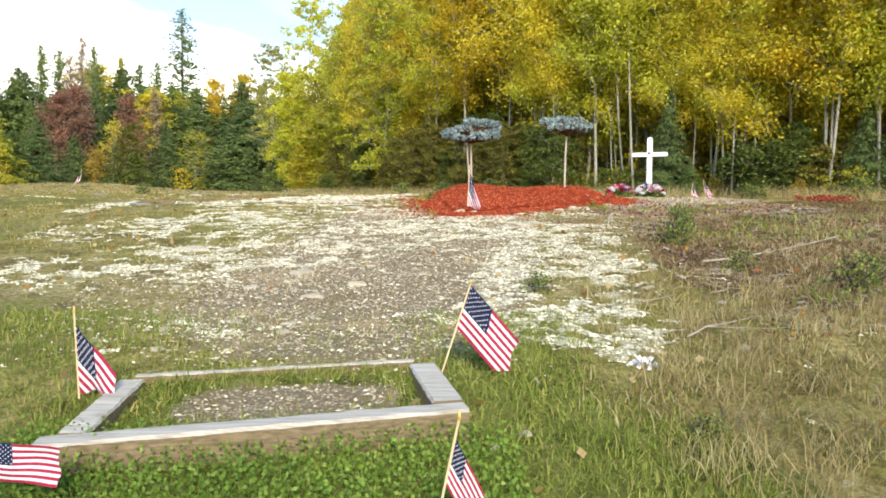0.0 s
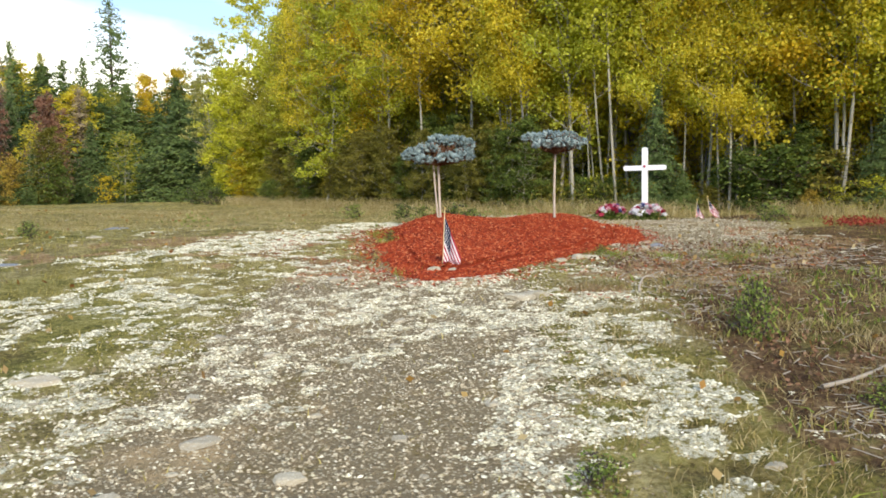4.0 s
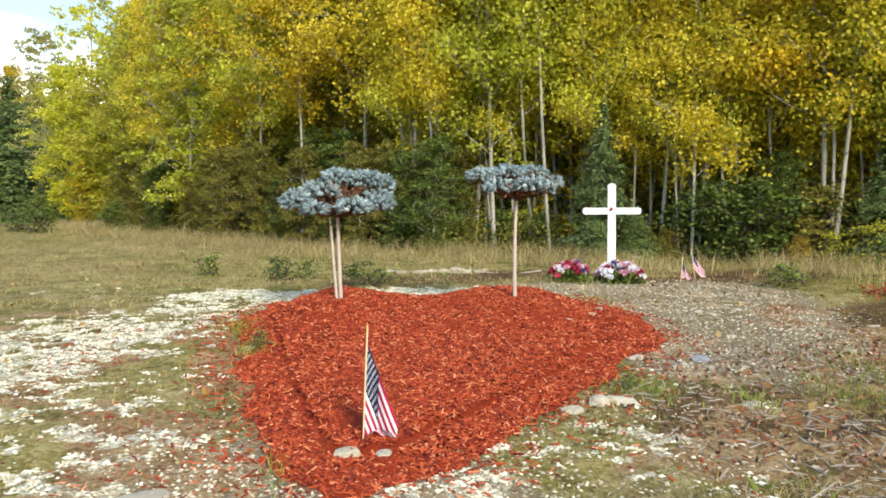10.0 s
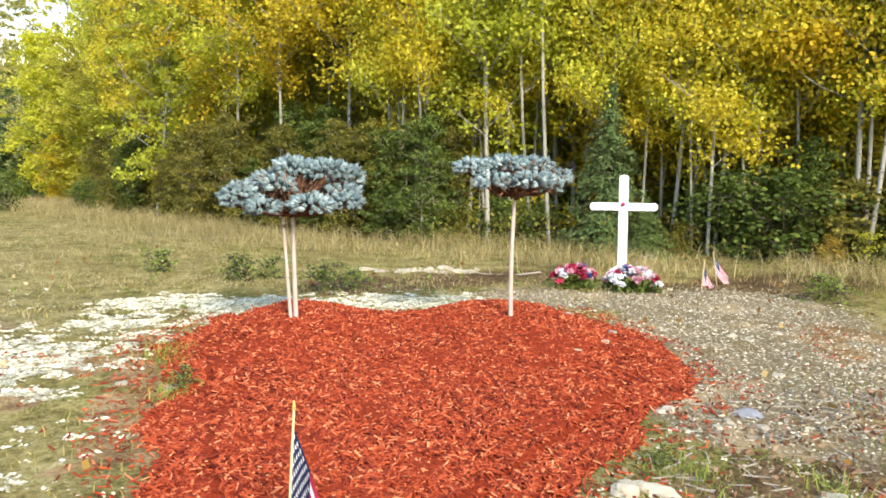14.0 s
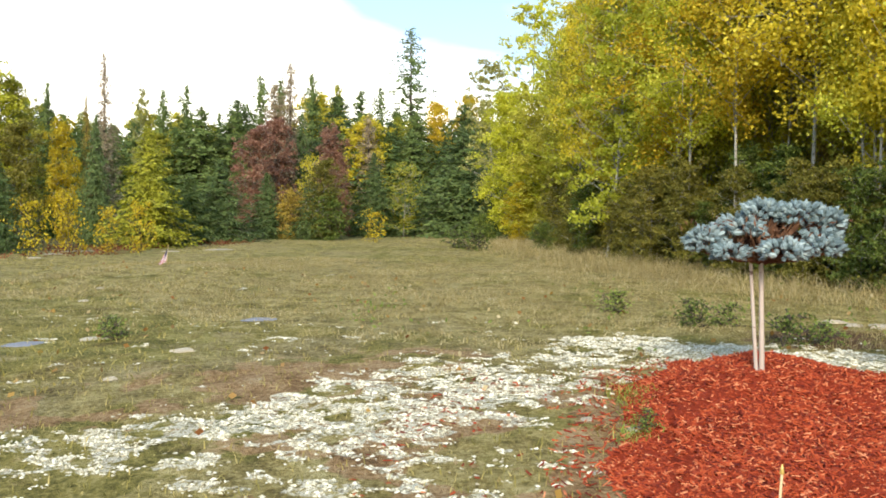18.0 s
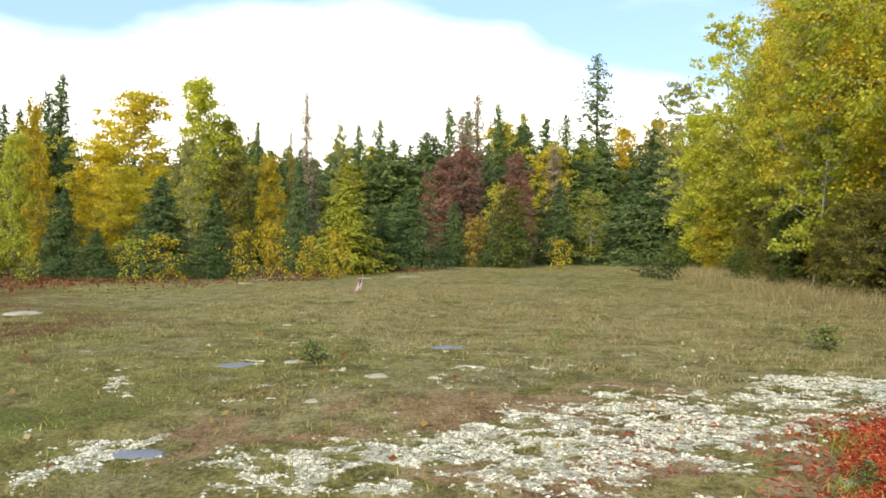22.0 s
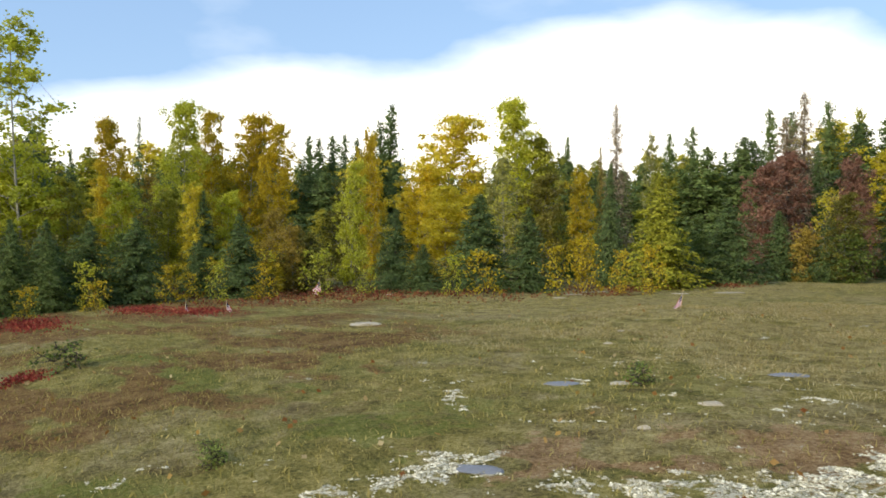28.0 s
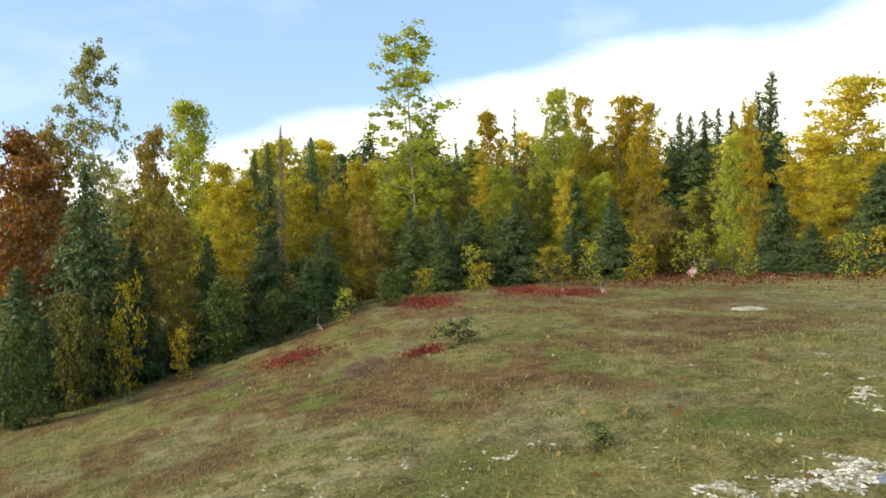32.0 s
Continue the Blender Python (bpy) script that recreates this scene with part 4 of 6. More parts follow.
for row in (
    ("pine", -18.9, 53.9, 8.83, "fir", 0.71),
    ("pine", -18.7, 56.1, 7.81, "fir", 0.99),
    ("sapling", -12.8, 41.8, 3.24, "moss", 1.39),
    ("tall", -19.2, 60.3, 13.86, "sp", 1.10),
    ("full", -14.5, 51.3, 7.34, "orange", 0.73),
    ("pine", -15.5, 57.3, 7.21, "fir", 0.90),
    ("spruce", -10.7, 44.1, 5.16, "sp", 1.45),
    ("full", -13.2, 52.7, 7.85, "orange", 0.69),
    ("bush", -7.5, 35.7, 0.99, "green", 1.16),
    ("full", -11.4, 51.2, 6.91, "moss", 0.65),
    ("spruce", -8.4, 41.6, 2.41, "sp", 1.39),
    ("open", -8.3, 41.6, 7.53, "pale", 1.11),
    ("full", -6.9, 38.9, 5.86, "lime", 1.36),
    ("open", -7.1, 39.9, 9.49, "lime", 1.06),
    ("thick", -6.4, 37.0, 2.19, "amber", 1.34),
):
    grow(*row, "trees round the clearing")

for row in (
    ("full", -5.7, 37.1, 3.75, "lime", 1.85),
    ("bush", -4.4, 31.2, 0.78, "green", 1.22),
    ("full", -5.2, 37.2, 6.46, "moss", 1.31),
    ("thick", -4.8, 35.2, 1.72, "moss", 2.03),
    ("full", -3.9, 36.4, 7.86, "lime", 1.16),
    ("open", -3.4, 35.4, 8.83, "lime", 1.17),
    ("full", -2.3, 34.6, 5.73, "gold", 1.33),
):
    grow(*row, "trees round the clearing")

for row in (
    ("thick", -0.3, 29.6, 3.09, "olive", 1.1),
    ("thick", 0.4, 24.6, 1.30, "green", 0.9),
    ("thick", 0.9, 25.6, 2.31, "olive", 1.1),
    ("bush", 1.3, 22.6, 0.72, "green", 1.3),
    ("thick", 2.1, 24.5, 2.51, "brown", 1.0),
):
    grow(*row, "trees round the clearing")

for row in (
    ("thick", 2.3, 21.9, 1.04, "lime", 0.6),
    ("bush", 2.7, 22.4, 1.45, "olive", 1.5),
    ("bush", 2.8, 20.8, 0.78, "green", 1.5),
    ("bush", 3.6, 21.2, 0.68, "lime", 1.2),
    ("bush", 4.0, 20.3, 0.71, "green", 1.4),
    ("bush", 4.5, 19.7, 0.65, "green", 1.3),
    ("spruce", 4.7, 18.5, 0.37, "fir", 1.1),
    ("spruce", 5.1, 18.5, 2.52, "sp", 0.65),
    ("spruce", 5.4, 17.9, 0.88, "fir", 1.2),
    ("bush", 6.0, 18.1, 0.47, "olive", 1.2),
    ("thick", 6.6, 18.2, 1.13, "green", 0.9),
    ("thick", 7.1, 18.2, 1.63, "green", 1.0),
    ("bush", 7.0, 17.2, 1.14, "green", 1.7),
    ("thick", 7.5, 17.4, 1.62, "green", 1.2),
    ("bush", 7.2, 16.5, 0.43, "brown", 1.0),
    ("bush", 7.8, 16.9, 1.08, "olive", 1.5),
):
    grow(*row, "trees round the clearing")

for row in (
    ("bush", 7.7, 16.4, 0.58, "lime", 1.2),
    ("bush", 8.0, 16.0, 0.74, "lime", 1.4),
    ("spruce", 8.4, 16.2, 2.0, "sp", 0.8),
):
    grow(*row, "trees round the clearing")

# the stand of aspens along the north-east side: rows behind its curved edge
EDGE = [(-5.6, 37.0), (-3.0, 30.0), (-0.4, 25.4), (2.2, 21.6), (4.6, 19.2), (7.4, 17.2), (9.2, 15.2), (11.0, 12.0), (12.0, 8.0), (12.4, 3.0), (12.4, -3.0)]
edge_len = [0.0]
for (ax, ay), (bx, by) in zip(EDGE, EDGE[1:]):
    edge_len.append(edge_len[-1] + math.hypot(bx - ax, by - ay))


def edge_at(s):
    for k in range(len(EDGE) - 1):
        if s <= edge_len[k + 1]:
            f = (s - edge_len[k]) / (edge_len[k + 1] - edge_len[k])
            (ax, ay), (bx, by) = EDGE[k], EDGE[k + 1]
            d = math.hypot(bx - ax, by - ay)
            return ax + (bx - ax) * f, ay + (by - ay) * f, -(by - ay) / d, (bx - ax) / d
    return (*EDGE[-1], 1.0, 0.0)


for row, (off, step) in enumerate(((0.5, 1.2), (1.7, 1.15), (3.2, 1.25), (5.2, 1.5), (8.0, 1.9), (11.5, 2.2), (15.5, 2.4), (20.0, 2.6))):
    s = seeds.uniform(0, step) + 3.0
    while s < 31.0:
        x, y, nx_, ny_ = edge_at(s)
        o, here = off + seeds.uniform(-0.6, 0.6), s
        s += step * seeds.uniform(0.65, 1.35)
        x, y = x + nx_ * o + seeds.uniform(-0.3, 0.3), y + ny_ * o + seeds.uniform(-0.3, 0.3)
        warm = vnoise(np.array(x * 0.3), np.array(y * 0.3), 40)
        u = seeds.random()
        leaf = "orange" if warm > 0.64 and u < 0.45 else "gold" if u < 0.45 else "lime" if u < 0.94 else "pale"
        if here < 15 and leaf in ("orange", "gold") and seeds.random() < 0.7:
            leaf = "lime"
        if here < 17 and leaf == "lime" and seeds.random() < 0.4:
            leaf = "moss"
        if row > 3:
            grow("back", x, y, seeds.uniform(9.0, 11.5) + row * 0.35, leaf, seeds.uniform(0.9, 1.2), "aspen stand")
        elif here < 17 + seeds.uniform(-3, 3):
            grow("open" if here < 11 and row < 2 and seeds.random() < 0.7 else "aspen", x, y, seeds.uniform(6.8, 9.0) + row * 0.9, leaf, seeds.uniform(0.9, 1.25), "aspen stand")
        else:
            grow("pole" if seeds.random() < 0.7 else "aspen", x, y, seeds.uniform(7.2, 9.6) + row * 0.6, leaf, seeds.uniform(0.9, 1.2), "aspen stand")
        if 0 < row < 5 and here > 12 and seeds.random() < 0.8:
            grow("pole", x + seeds.uniform(-0.7, 0.7), y + seeds.uniform(-0.7, 0.7), seeds.uniform(7.0, 10.0), seeds.choice(["lime", "gold"]), 1.0, "aspen stand")
        if row in (3, 4, 5) and seeds.random() < 0.9:
            grow("thick", x + seeds.uniform(-1, 1), y + seeds.uniform(-1, 1), seeds.uniform(2.6, 5.0) + row * 0.3, seeds.choice(["lime", "gold", "brown", "lime", "moss"]), 1.15, "aspen stand")
for k in range(40):
    x, y, nx_, ny_ = edge_at(seeds.uniform(17, 31))
    o = seeds.uniform(0.0, 1.8)
    grow("pole", x + nx_ * o, y + ny_ * o, seeds.uniform(6.5, 9.0), seeds.choice(["lime", "gold"]), 0.9, "aspen stand")
for k in range(32):
    x, y, nx_, ny_ = edge_at(seeds.uniform(22.5, 33))
    o = seeds.uniform(-0.2, 1.3)
    grow("pole" if k % 2 else "aspen", x + nx_ * o, y + ny_ * o, seeds.uniform(6.5, 9.0), seeds.choice(["lime", "gold", "gold"]), 1.0, "aspen stand")
for k in range(115):
    x, y, nx_, ny_ = edge_at(seeds.uniform(11, 31))
    o = seeds.uniform(1.2, 6.0)
    grow("sapling", x + nx_ * o, y + ny_ * o, seeds.uniform(2.0, 3.6) + 0.25 * o, seeds.choice(["gold", "brown", "lime", "moss", "amber"]), seeds.uniform(0.9, 1.4), "undergrowth")
for k in range(60):
    x, y, nx_, ny_ = edge_at(seeds.uniform(11, 31))
    o = seeds.uniform(6.0, 9.5)
    grow("thick", x + nx_ * o, y + ny_ * o, seeds.uniform(3.0, 5.0), seeds.choice(["gold", "brown", "moss"]), 1.3, "undergrowth")
for k in range(70):
    x, y, nx_, ny_ = edge_at(seeds.uniform(4, 31))
    o = seeds.uniform(0.0, 3.2)
    grow(seeds.choice(["bush", "bush", "bush", "thick"]), x + nx_ * o, y + ny_ * o, seeds.uniform(0.5, 1.15) + 0.15 * o, seeds.choice(["olive", "green", "green", "lime", "gold"]), seeds.uniform(0.9, 1.4), "undergrowth")
# dark shrubs at the stand's foot, extra ones added to stand in for tree shade
for k in range(40):
    x, y, nx_, ny_ = edge_at(seeds.uniform(4, 19))
    o = seeds.uniform(-0.6, 0.8)
    grow("thick", x + nx_ * o, y + ny_ * o, seeds.uniform(1.3, 2.6), seeds.choice(["olive", "green", "olive"]), 1.2, "undergrowth")
for k in range(16):
    a, d = radians(seeds.uniform(24, 112)), seeds.uniform(27, 37)
    grow("thick", -math.sin(a) * d, 7.7 + math.cos(a) * d, seeds.uniform(2.2, 4.2), seeds.choice(["brown", "olive", "gold", "moss", "moss"]), 1.2, "undergrowth")
for k in range(80):
    a = radians(seeds.uniform(62, 118))
    d = 15.8 + (24 - 15.8) * (radians(118) - a) / radians(56) + seeds.uniform(0, 3)
    kind = seeds.choice(["bush", "bush", "bush", "spruce", "thick"])
    leaf = "sp" if kind == "spruce" else seeds.choice(["olive", "gold", "gold", "lime", "brown", "green"])
    grow(kind, -math.sin(a) * d, 7.7 + math.cos(a) * d, seeds.uniform(0.7, 1.9), leaf, 1.1, "undergrowth")
# closed rows of conifers behind the western trees
for d0, step in ((43.0, 2.2), (47.0, 2.0), (52.0, 1.8)):
    a = 6.0
    while a < 122:
        d = d0 + seeds.uniform(-1.5, 1.5)
        tall = fbm(np.array(a * 0.16), np.array(d0 * 0.1), 81, 2)
        grow("spruce" if seeds.random() < 0.75 else "thick", -math.sin(radians(a)) * d, 7.7 + math.cos(radians(a)) * d, (3.6 + 3.4 * float(tall)) * d / 41 * seeds.uniform(0.85, 1.12), "", 1.3, "deep woods")
        a += step * seeds.uniform(0.7, 1.3)
# deeper woods behind the first trees, to the west, north-west and behind the start
for k in range(150):
    a, d = radians(seeds.uniform(4, 122)), seeds.uniform(42, 64)
    x, y = -math.sin(a) * d, 7.7 + math.cos(a) * d
    u = seeds.random()
    kind = "spruce" if u < 0.7 else "aspen" if u < 0.9 else "thick"
    leaf = seeds.choice(["sp", "fir", "fir", "larch"]) if kind in ("spruce", "tall") else seeds.choice(["gold", "moss", "orange", "brown"])
    grow(kind, x, y, seeds.uniform(4.4, 7.6) * (1.25 if kind == "tall" else 1), leaf, 1.3, "deep woods")
for k in range(90):
    a, d = radians(seeds.uniform(-72, -18)), seeds.uniform(22, 40)
    grow("back" if k % 3 else "thick", -math.sin(a) * d, 7.7 + math.cos(a) * d, seeds.uniform(7, 11) if k % 3 else seeds.uniform(4, 7), seeds.choice(["gold", "lime", "moss"]), 1.4, "aspen stand")
for k in range(34):
    a, d = radians(seeds.uniform(125, 285)), seeds.uniform(24, 40)
    x, y = -math.sin(a) * d, 5 + math.cos(a) * d
    kind = "spruce" if k % 2 else "back"
    grow(kind, x, y, seeds.uniform(5, 9), "sp" if k % 2 else "lime", 1.2, "deep woods")

# ---- mulch bed ----
bx, by = np.meshgrid(np.arange(-0.9, 3.4, 0.07), np.arange(9.4, 14.5, 0.07))
bd = bed_inside(bx, by) + (fbm(bx * 2.2, by * 2.2, 51) - 0.5) * 0.35
bz = surface(bx, by) + np.where(bed_inside(bx, by) > 0.3, 0.06, 0) + mound(bx, by) + (fbm(bx * 5, by * 5, 52) - 0.5) * 0.05 * sm(-0.1, 0.3, bd) - 0.05 * (1 - sm(-0.12, 0.02, bd))
bi = np.arange(bx.size).reshape(bx.shape)
bq = np.stack([bi[:-1, :-1], bi[:-1, 1:], bi[1:, 1:], bi[1:, :-1]], -1).reshape(-1, 4)
keep_q = (bd.ravel()[bq] > -0.1).any(1)
mulch_bed = thing("mulch_bed", "mounded bed of red-dyed wood mulch under two standards", "mulch bed")
child("mulch_base", mesh_np("mulch_base", np.stack([bx, by, bz], -1).reshape(-1, 3), bq[keep_q], M_MULCHBED, True), mulch_bed)


def bed_top(x, y):
    return surface(x, y) + np.where(bed_inside(x, y) > 0.3, 0.06, 0) + mound(x, y)


def chips(n, seed, place, zfun, length, width, thick, flat=0.3):
    """Small flat slivers of wood scattered by place(r, n)."""
    r = np.random.default_rng(seed)
    x, y = place(r, n)
    n = len(x)
    a, tilt = r.uniform(0, 2 * np.pi, n), r.normal(size=n) * flat
    L, W = length * r.uniform(0.5, 1.5, n), width * r.uniform(0.6, 1.4, n)
    d = np.stack([np.cos(a) * np.cos(tilt), np.sin(a) * np.cos(tilt), np.sin(tilt)], -1)
    roll = r.normal(size=n) * flat
    sd = np.stack([-np.sin(a) * np.cos(roll), np.cos(a) * np.cos(roll), np.sin(roll)], -1)
    up = np.cross(d, sd)
    c = np.stack([x, y, zfun(x, y) + thick * r.uniform(0.3, 1.6, n)], -1)
    corner = lambda i, j, k: c + d * (i * L / 2)[:, None] + sd * (j * W / 2)[:, None] + up * (k * thick / 2)
    v = np.stack([corner(-1, -1, -1), corner(1, -0.7, -1), corner(1, 0.7, -1), corner(-1, 1, -1), corner(-1, -1, 1), corner(1, -0.7, 1), corner(1, 0.7, 1), corner(-1, 1, 1)], 1).reshape(-1, 3)
    f = np.array([(4, 5, 6, 7), (0, 1, 5, 4), (1, 2, 6, 5), (2, 3, 7, 6), (3, 0, 4, 7)])
    return v, (np.arange(n)[:, None, None] * 8 + f).reshape(-1, 4)


def on_bed(r, n):
    x, y = r.uniform(-0.8, 3.2, n * 2), r.uniform(9.5, 14.3, n * 2)
    d = bed_inside(x, y) + (fbm(x * 2.2, y * 2.2, 51) - 0.5) * 0.35
    k = (d > 0) | ((d > -0.45) & (r.random(n * 2) < 0.16 * (1 + d / 0.45)))
    return x[k][:n], y[k][:n]


chip_heap = child("chip_layer", mesh_np("chip_layer", *chips(40000, 61, on_bed, bed_top, 0.042, 0.0095, 0.005, 0.36), M_MULCH), mulch_bed)
tagged(chip_heap, kind="stuff")

# ---- blue spruce standards ----


def shoot_geo(r, L, rad, needles):
    """One upturned shoot with needles all round, along +z from the origin."""
    t = r.random(needles) ** 0.8
    a = r.uniform(0, 2 * np.pi, needles)
    at = np.stack([0 * t, 0 * t, t * L], -1)
    d = np.stack([np.cos(a), np.sin(a), 0.55 + 0.6 * t], -1)
    d /= np.linalg.norm(d, axis=1, keepdims=True)
    s = np.cross(d, [0, 0, 1.0]) * 0.0026
    ln = (rad * (1.1 - 0.3 * t))[:, None]
    v = np.stack([at + s, at + d * ln, at - s], 1).reshape(-1, 3)
    core, k = [], len(v)
    for z, q in ((0, 0.4), (0.25, 0.72), (0.75, 0.7), (1.06, 0.22)):
        g = np.arange(5) * 2 * np.pi / 5
        core.append(np.stack([np.cos(g) * q * rad, np.sin(g) * q * rad, 0 * g + z * L], -1))
    f = np.arange(3 * needles).reshape(-1, 3)
    quad = [(k + i * 5 + j, k + i * 5 + (j + 1) % 5, k + (i + 1) * 5 + (j + 1) % 5, k + (i + 1) * 5 + j) for i in range(3) for j in range(5)]
    tri = [t3 for q4 in quad for t3 in ((q4[0], q4[1], q4[2]), (q4[0], q4[2], q4[3]))]
    return np.concatenate([v, *core]), np.concatenate([f, np.array(tri)])


def standard_tree(x, y, top_z, width, depth, thick, lean, stems, seed, label, lobes):
    base_z = float(bed_top(np.array(x), np.array(y))) - 0.08
    ob = thing("spruce_standard", label, "ornamental tree", "blue spruce standards", pose(x, y, base_z))
    r = np.random.default_rng(seed)
    ch = top_z - base_z
    crown_low = ch - thick
    for k in range(stems):
        b = np.array([0.012 * (stems - 1) - 0.03 * k, -0.015 * k, 0])
        t = np.array([lean + (-0.055 if k else 0.012) * (stems - 1), -0.03 * k, crown_low + 0.1])
        p = bent(b, t, 0.012, 8, r)
        child("trunk" if k == 0 else "second_stem", mesh_np("stem", *tube(p, np.linspace(0.018, 0.014, 8) * (1 if k == 0 else 0.72), 8), M_STEM, True), ob)
    tips, boughs = [], []
    for (lx, ly, lz, lr, lh, n) in lobes:
        n = int(n * 2.2)
        for k in range(n):
            up = 1 - 1.7 * (k + r.random()) / n
            a, q = k * 2.4 + r.normal() * 0.2, math.sqrt(max(0, 1 - up * up))
            u = np.array([math.cos(a) * q, math.sin(a) * q, up])
            p = np.array([lx, ly, crown_low + lz]) + u * np.array([lr, lr * depth / width, lh]) * r.uniform(0.86, 1.08)
            out = u * [1, 1, 0.8] + [0, 0, 0.15] + r.normal(size=3) * 0.22
            tips.append((p, out / np.linalg.norm(out)))
    vs, fs, k = [], [], 0
    for p, d in tips:
        v, f = shoot_geo(r, r.uniform(0.04, 0.062), 0.0215, 120)
        q = Vector((0, 0, 1)).rotation_difference(Vector(d)).to_matrix()
        v = v @ np.array(q).T + p - d * 0.05
        vs.append(v); fs.append(f + k); k += len(v)
        if r.random() < 0.25:
            c0 = np.array([lean, 0, crown_low + 0.05])
            boughs.append(tube(np.stack([c0 + r.normal(size=3) * 0.01, (c0 + p) / 2 - [0, 0, 0.02], p - d * 0.04]), np.array([0.009, 0.006, 0.004]), 4))
    child("crown", mesh_np("crown", np.concatenate(vs), np.concatenate(fs), M_BLUE), ob, "flat cushion of silvery blue needles")
    child("branchwork", mesh_np("branchwork", *joined(boughs), M_DEAD, True), ob, "brown inner boughs")
    inner = np.stack([r.normal(size=600) * width * 0.16 + lean, r.normal(size=600) * depth * 0.16, crown_low + 0.08 + r.random(600) * thick * 0.5], -1)
    child("dead_needles", mesh_np("dead_needles", *leaf_quads(inner, 0.05, 0.012, r), M_DEAD), ob, "rusty dead needles inside the crown")
    return ob


standard_tree(0.44, 13.16, 2.84, 1.0, 0.85, 0.46, -0.02, 2, 71, "blue spruce standard with a lobed lopsided crown on two pale stems",
              [(-0.34, -0.08, 0.17, 0.14, 0.1, 46), (-0.2, -0.16, 0.1, 0.13, 0.07, 26), (0.0, 0.0, 0.36, 0.14, 0.08, 36), (0.22, 0.02, 0.34, 0.2, 0.085, 54), (0.4, 0.0, 0.3, 0.09, 0.09, 18), (0.1, -0.24, 0.12, 0.16, 0.08, 40), (0.32, -0.12, 0.14, 0.14, 0.08, 34), (-0.12, 0.22, 0.26, 0.2, 0.09, 38), (-0.1, -0.1, 0.25, 0.13, 0.07, 22), (0.33, -0.06, 0.21, 0.12, 0.06, 18), (0.25, 0.24, 0.2, 0.2, 0.09, 34)])
standard_tree(1.95, 13.09, 2.87, 0.95, 0.8, 0.36, 0.02, 1, 72, "blue spruce standard with a flat-topped crown on one straight stem",
              [(-0.3, 0, 0.25, 0.13, 0.07, 34), (-0.05, -0.02, 0.27, 0.17, 0.07, 46), (0.16, 0.02, 0.26, 0.15, 0.07, 38), (0.33, 0, 0.19, 0.11, 0.06, 28), (0.08, -0.18, 0.16, 0.17, 0.07, 42), (-0.18, -0.12, 0.15, 0.14, 0.07, 32), (0.02, 0.2, 0.18, 0.24, 0.08, 44), (0.24, -0.1, 0.13, 0.11, 0.06, 22)])

# ---- white cross ----


def rounded_bar(length, width, thick):
    """A board along z with rounded ends."""
    bm = bmesh.new()
    pts = []
    for k in range(7):
        a = math.pi * k / 6
        pts.append((width / 2 * math.cos(a), length / 2 - width * 0.32 + width * 0.32 * math.sin(a)))
    for k in range(7):
        a = math.pi + math.pi * k / 6
        pts.append((width / 2 * math.cos(a), -length / 2 + width * 0.32 + width * 0.32 * math.sin(a)))
    f = bm.faces.new([bm.verts.new((px, -thick / 2, pz)) for px, pz in pts])
    ext = bmesh.ops.extrude_face_region(bm, geom=[f])
    bmesh.ops.translate(bm, verts=[g for g in ext["geom"] if isinstance(g, bmesh.types.BMVert)], vec=(0, thick, 0))
    bmesh.ops.recalc_face_normals(bm, faces=bm.faces)
    bmesh.ops.bevel(bm, geom=[e for e in bm.edges if e.calc_face_angle(0) > 1.0], offset=0.004, segments=2, affect="EDGES")
    return bm


cz = float(surface(3.9, 15.46))
cross = thing("cross", "white painted wooden memorial cross with rounded ends", "cross", m=pose(3.9, 15.46, cz, 0, 0, -32))
post = part("post", rounded_bar(1.36, 0.092, 0.06), M_WHITE, cross)
post.location = (0, 0, 2.735 - cz - 0.68)
arm = part("arm", rounded_bar(0.69, 0.08, 0.06), M_WHITE, cross)
arm.matrix_basis = pose(0, -0.004, 2.405 - cz, 0, 90, 0)
bm = bmesh.new()
bmesh.ops.create_cone(bm, cap_ends=True, segments=16, radius1=0.022, radius2=0.014, depth=0.03, matrix=Matrix.Translation((0, -0.045, 2.43 - cz)) @ Matrix.Rotation(radians(90), 4, "X"))
part("medallion", bm, M_PETALS[1], cross, "small dark red round medallion", True)

# ---- flower wreaths ----


def blossom(mat, r):
    """A ruffled silk flower."""
    at, n = np.zeros((26, 3)), 26
    d = r.normal(size=(n, 3))
    d[:, 2] = np.abs(d[:, 2]) + 0.25
    d /= np.linalg.norm(d, axis=1, keepdims=True)
    v, f = leaf_quads(at, 0.042, 0.036, r, droop=d * 1.4)
    return mesh_np("flower", v, f, mat)


BLOSSOMS = [[blossom(m, np.random.default_rng(80 + i)) for i in range(2)] for m in M_PETALS]


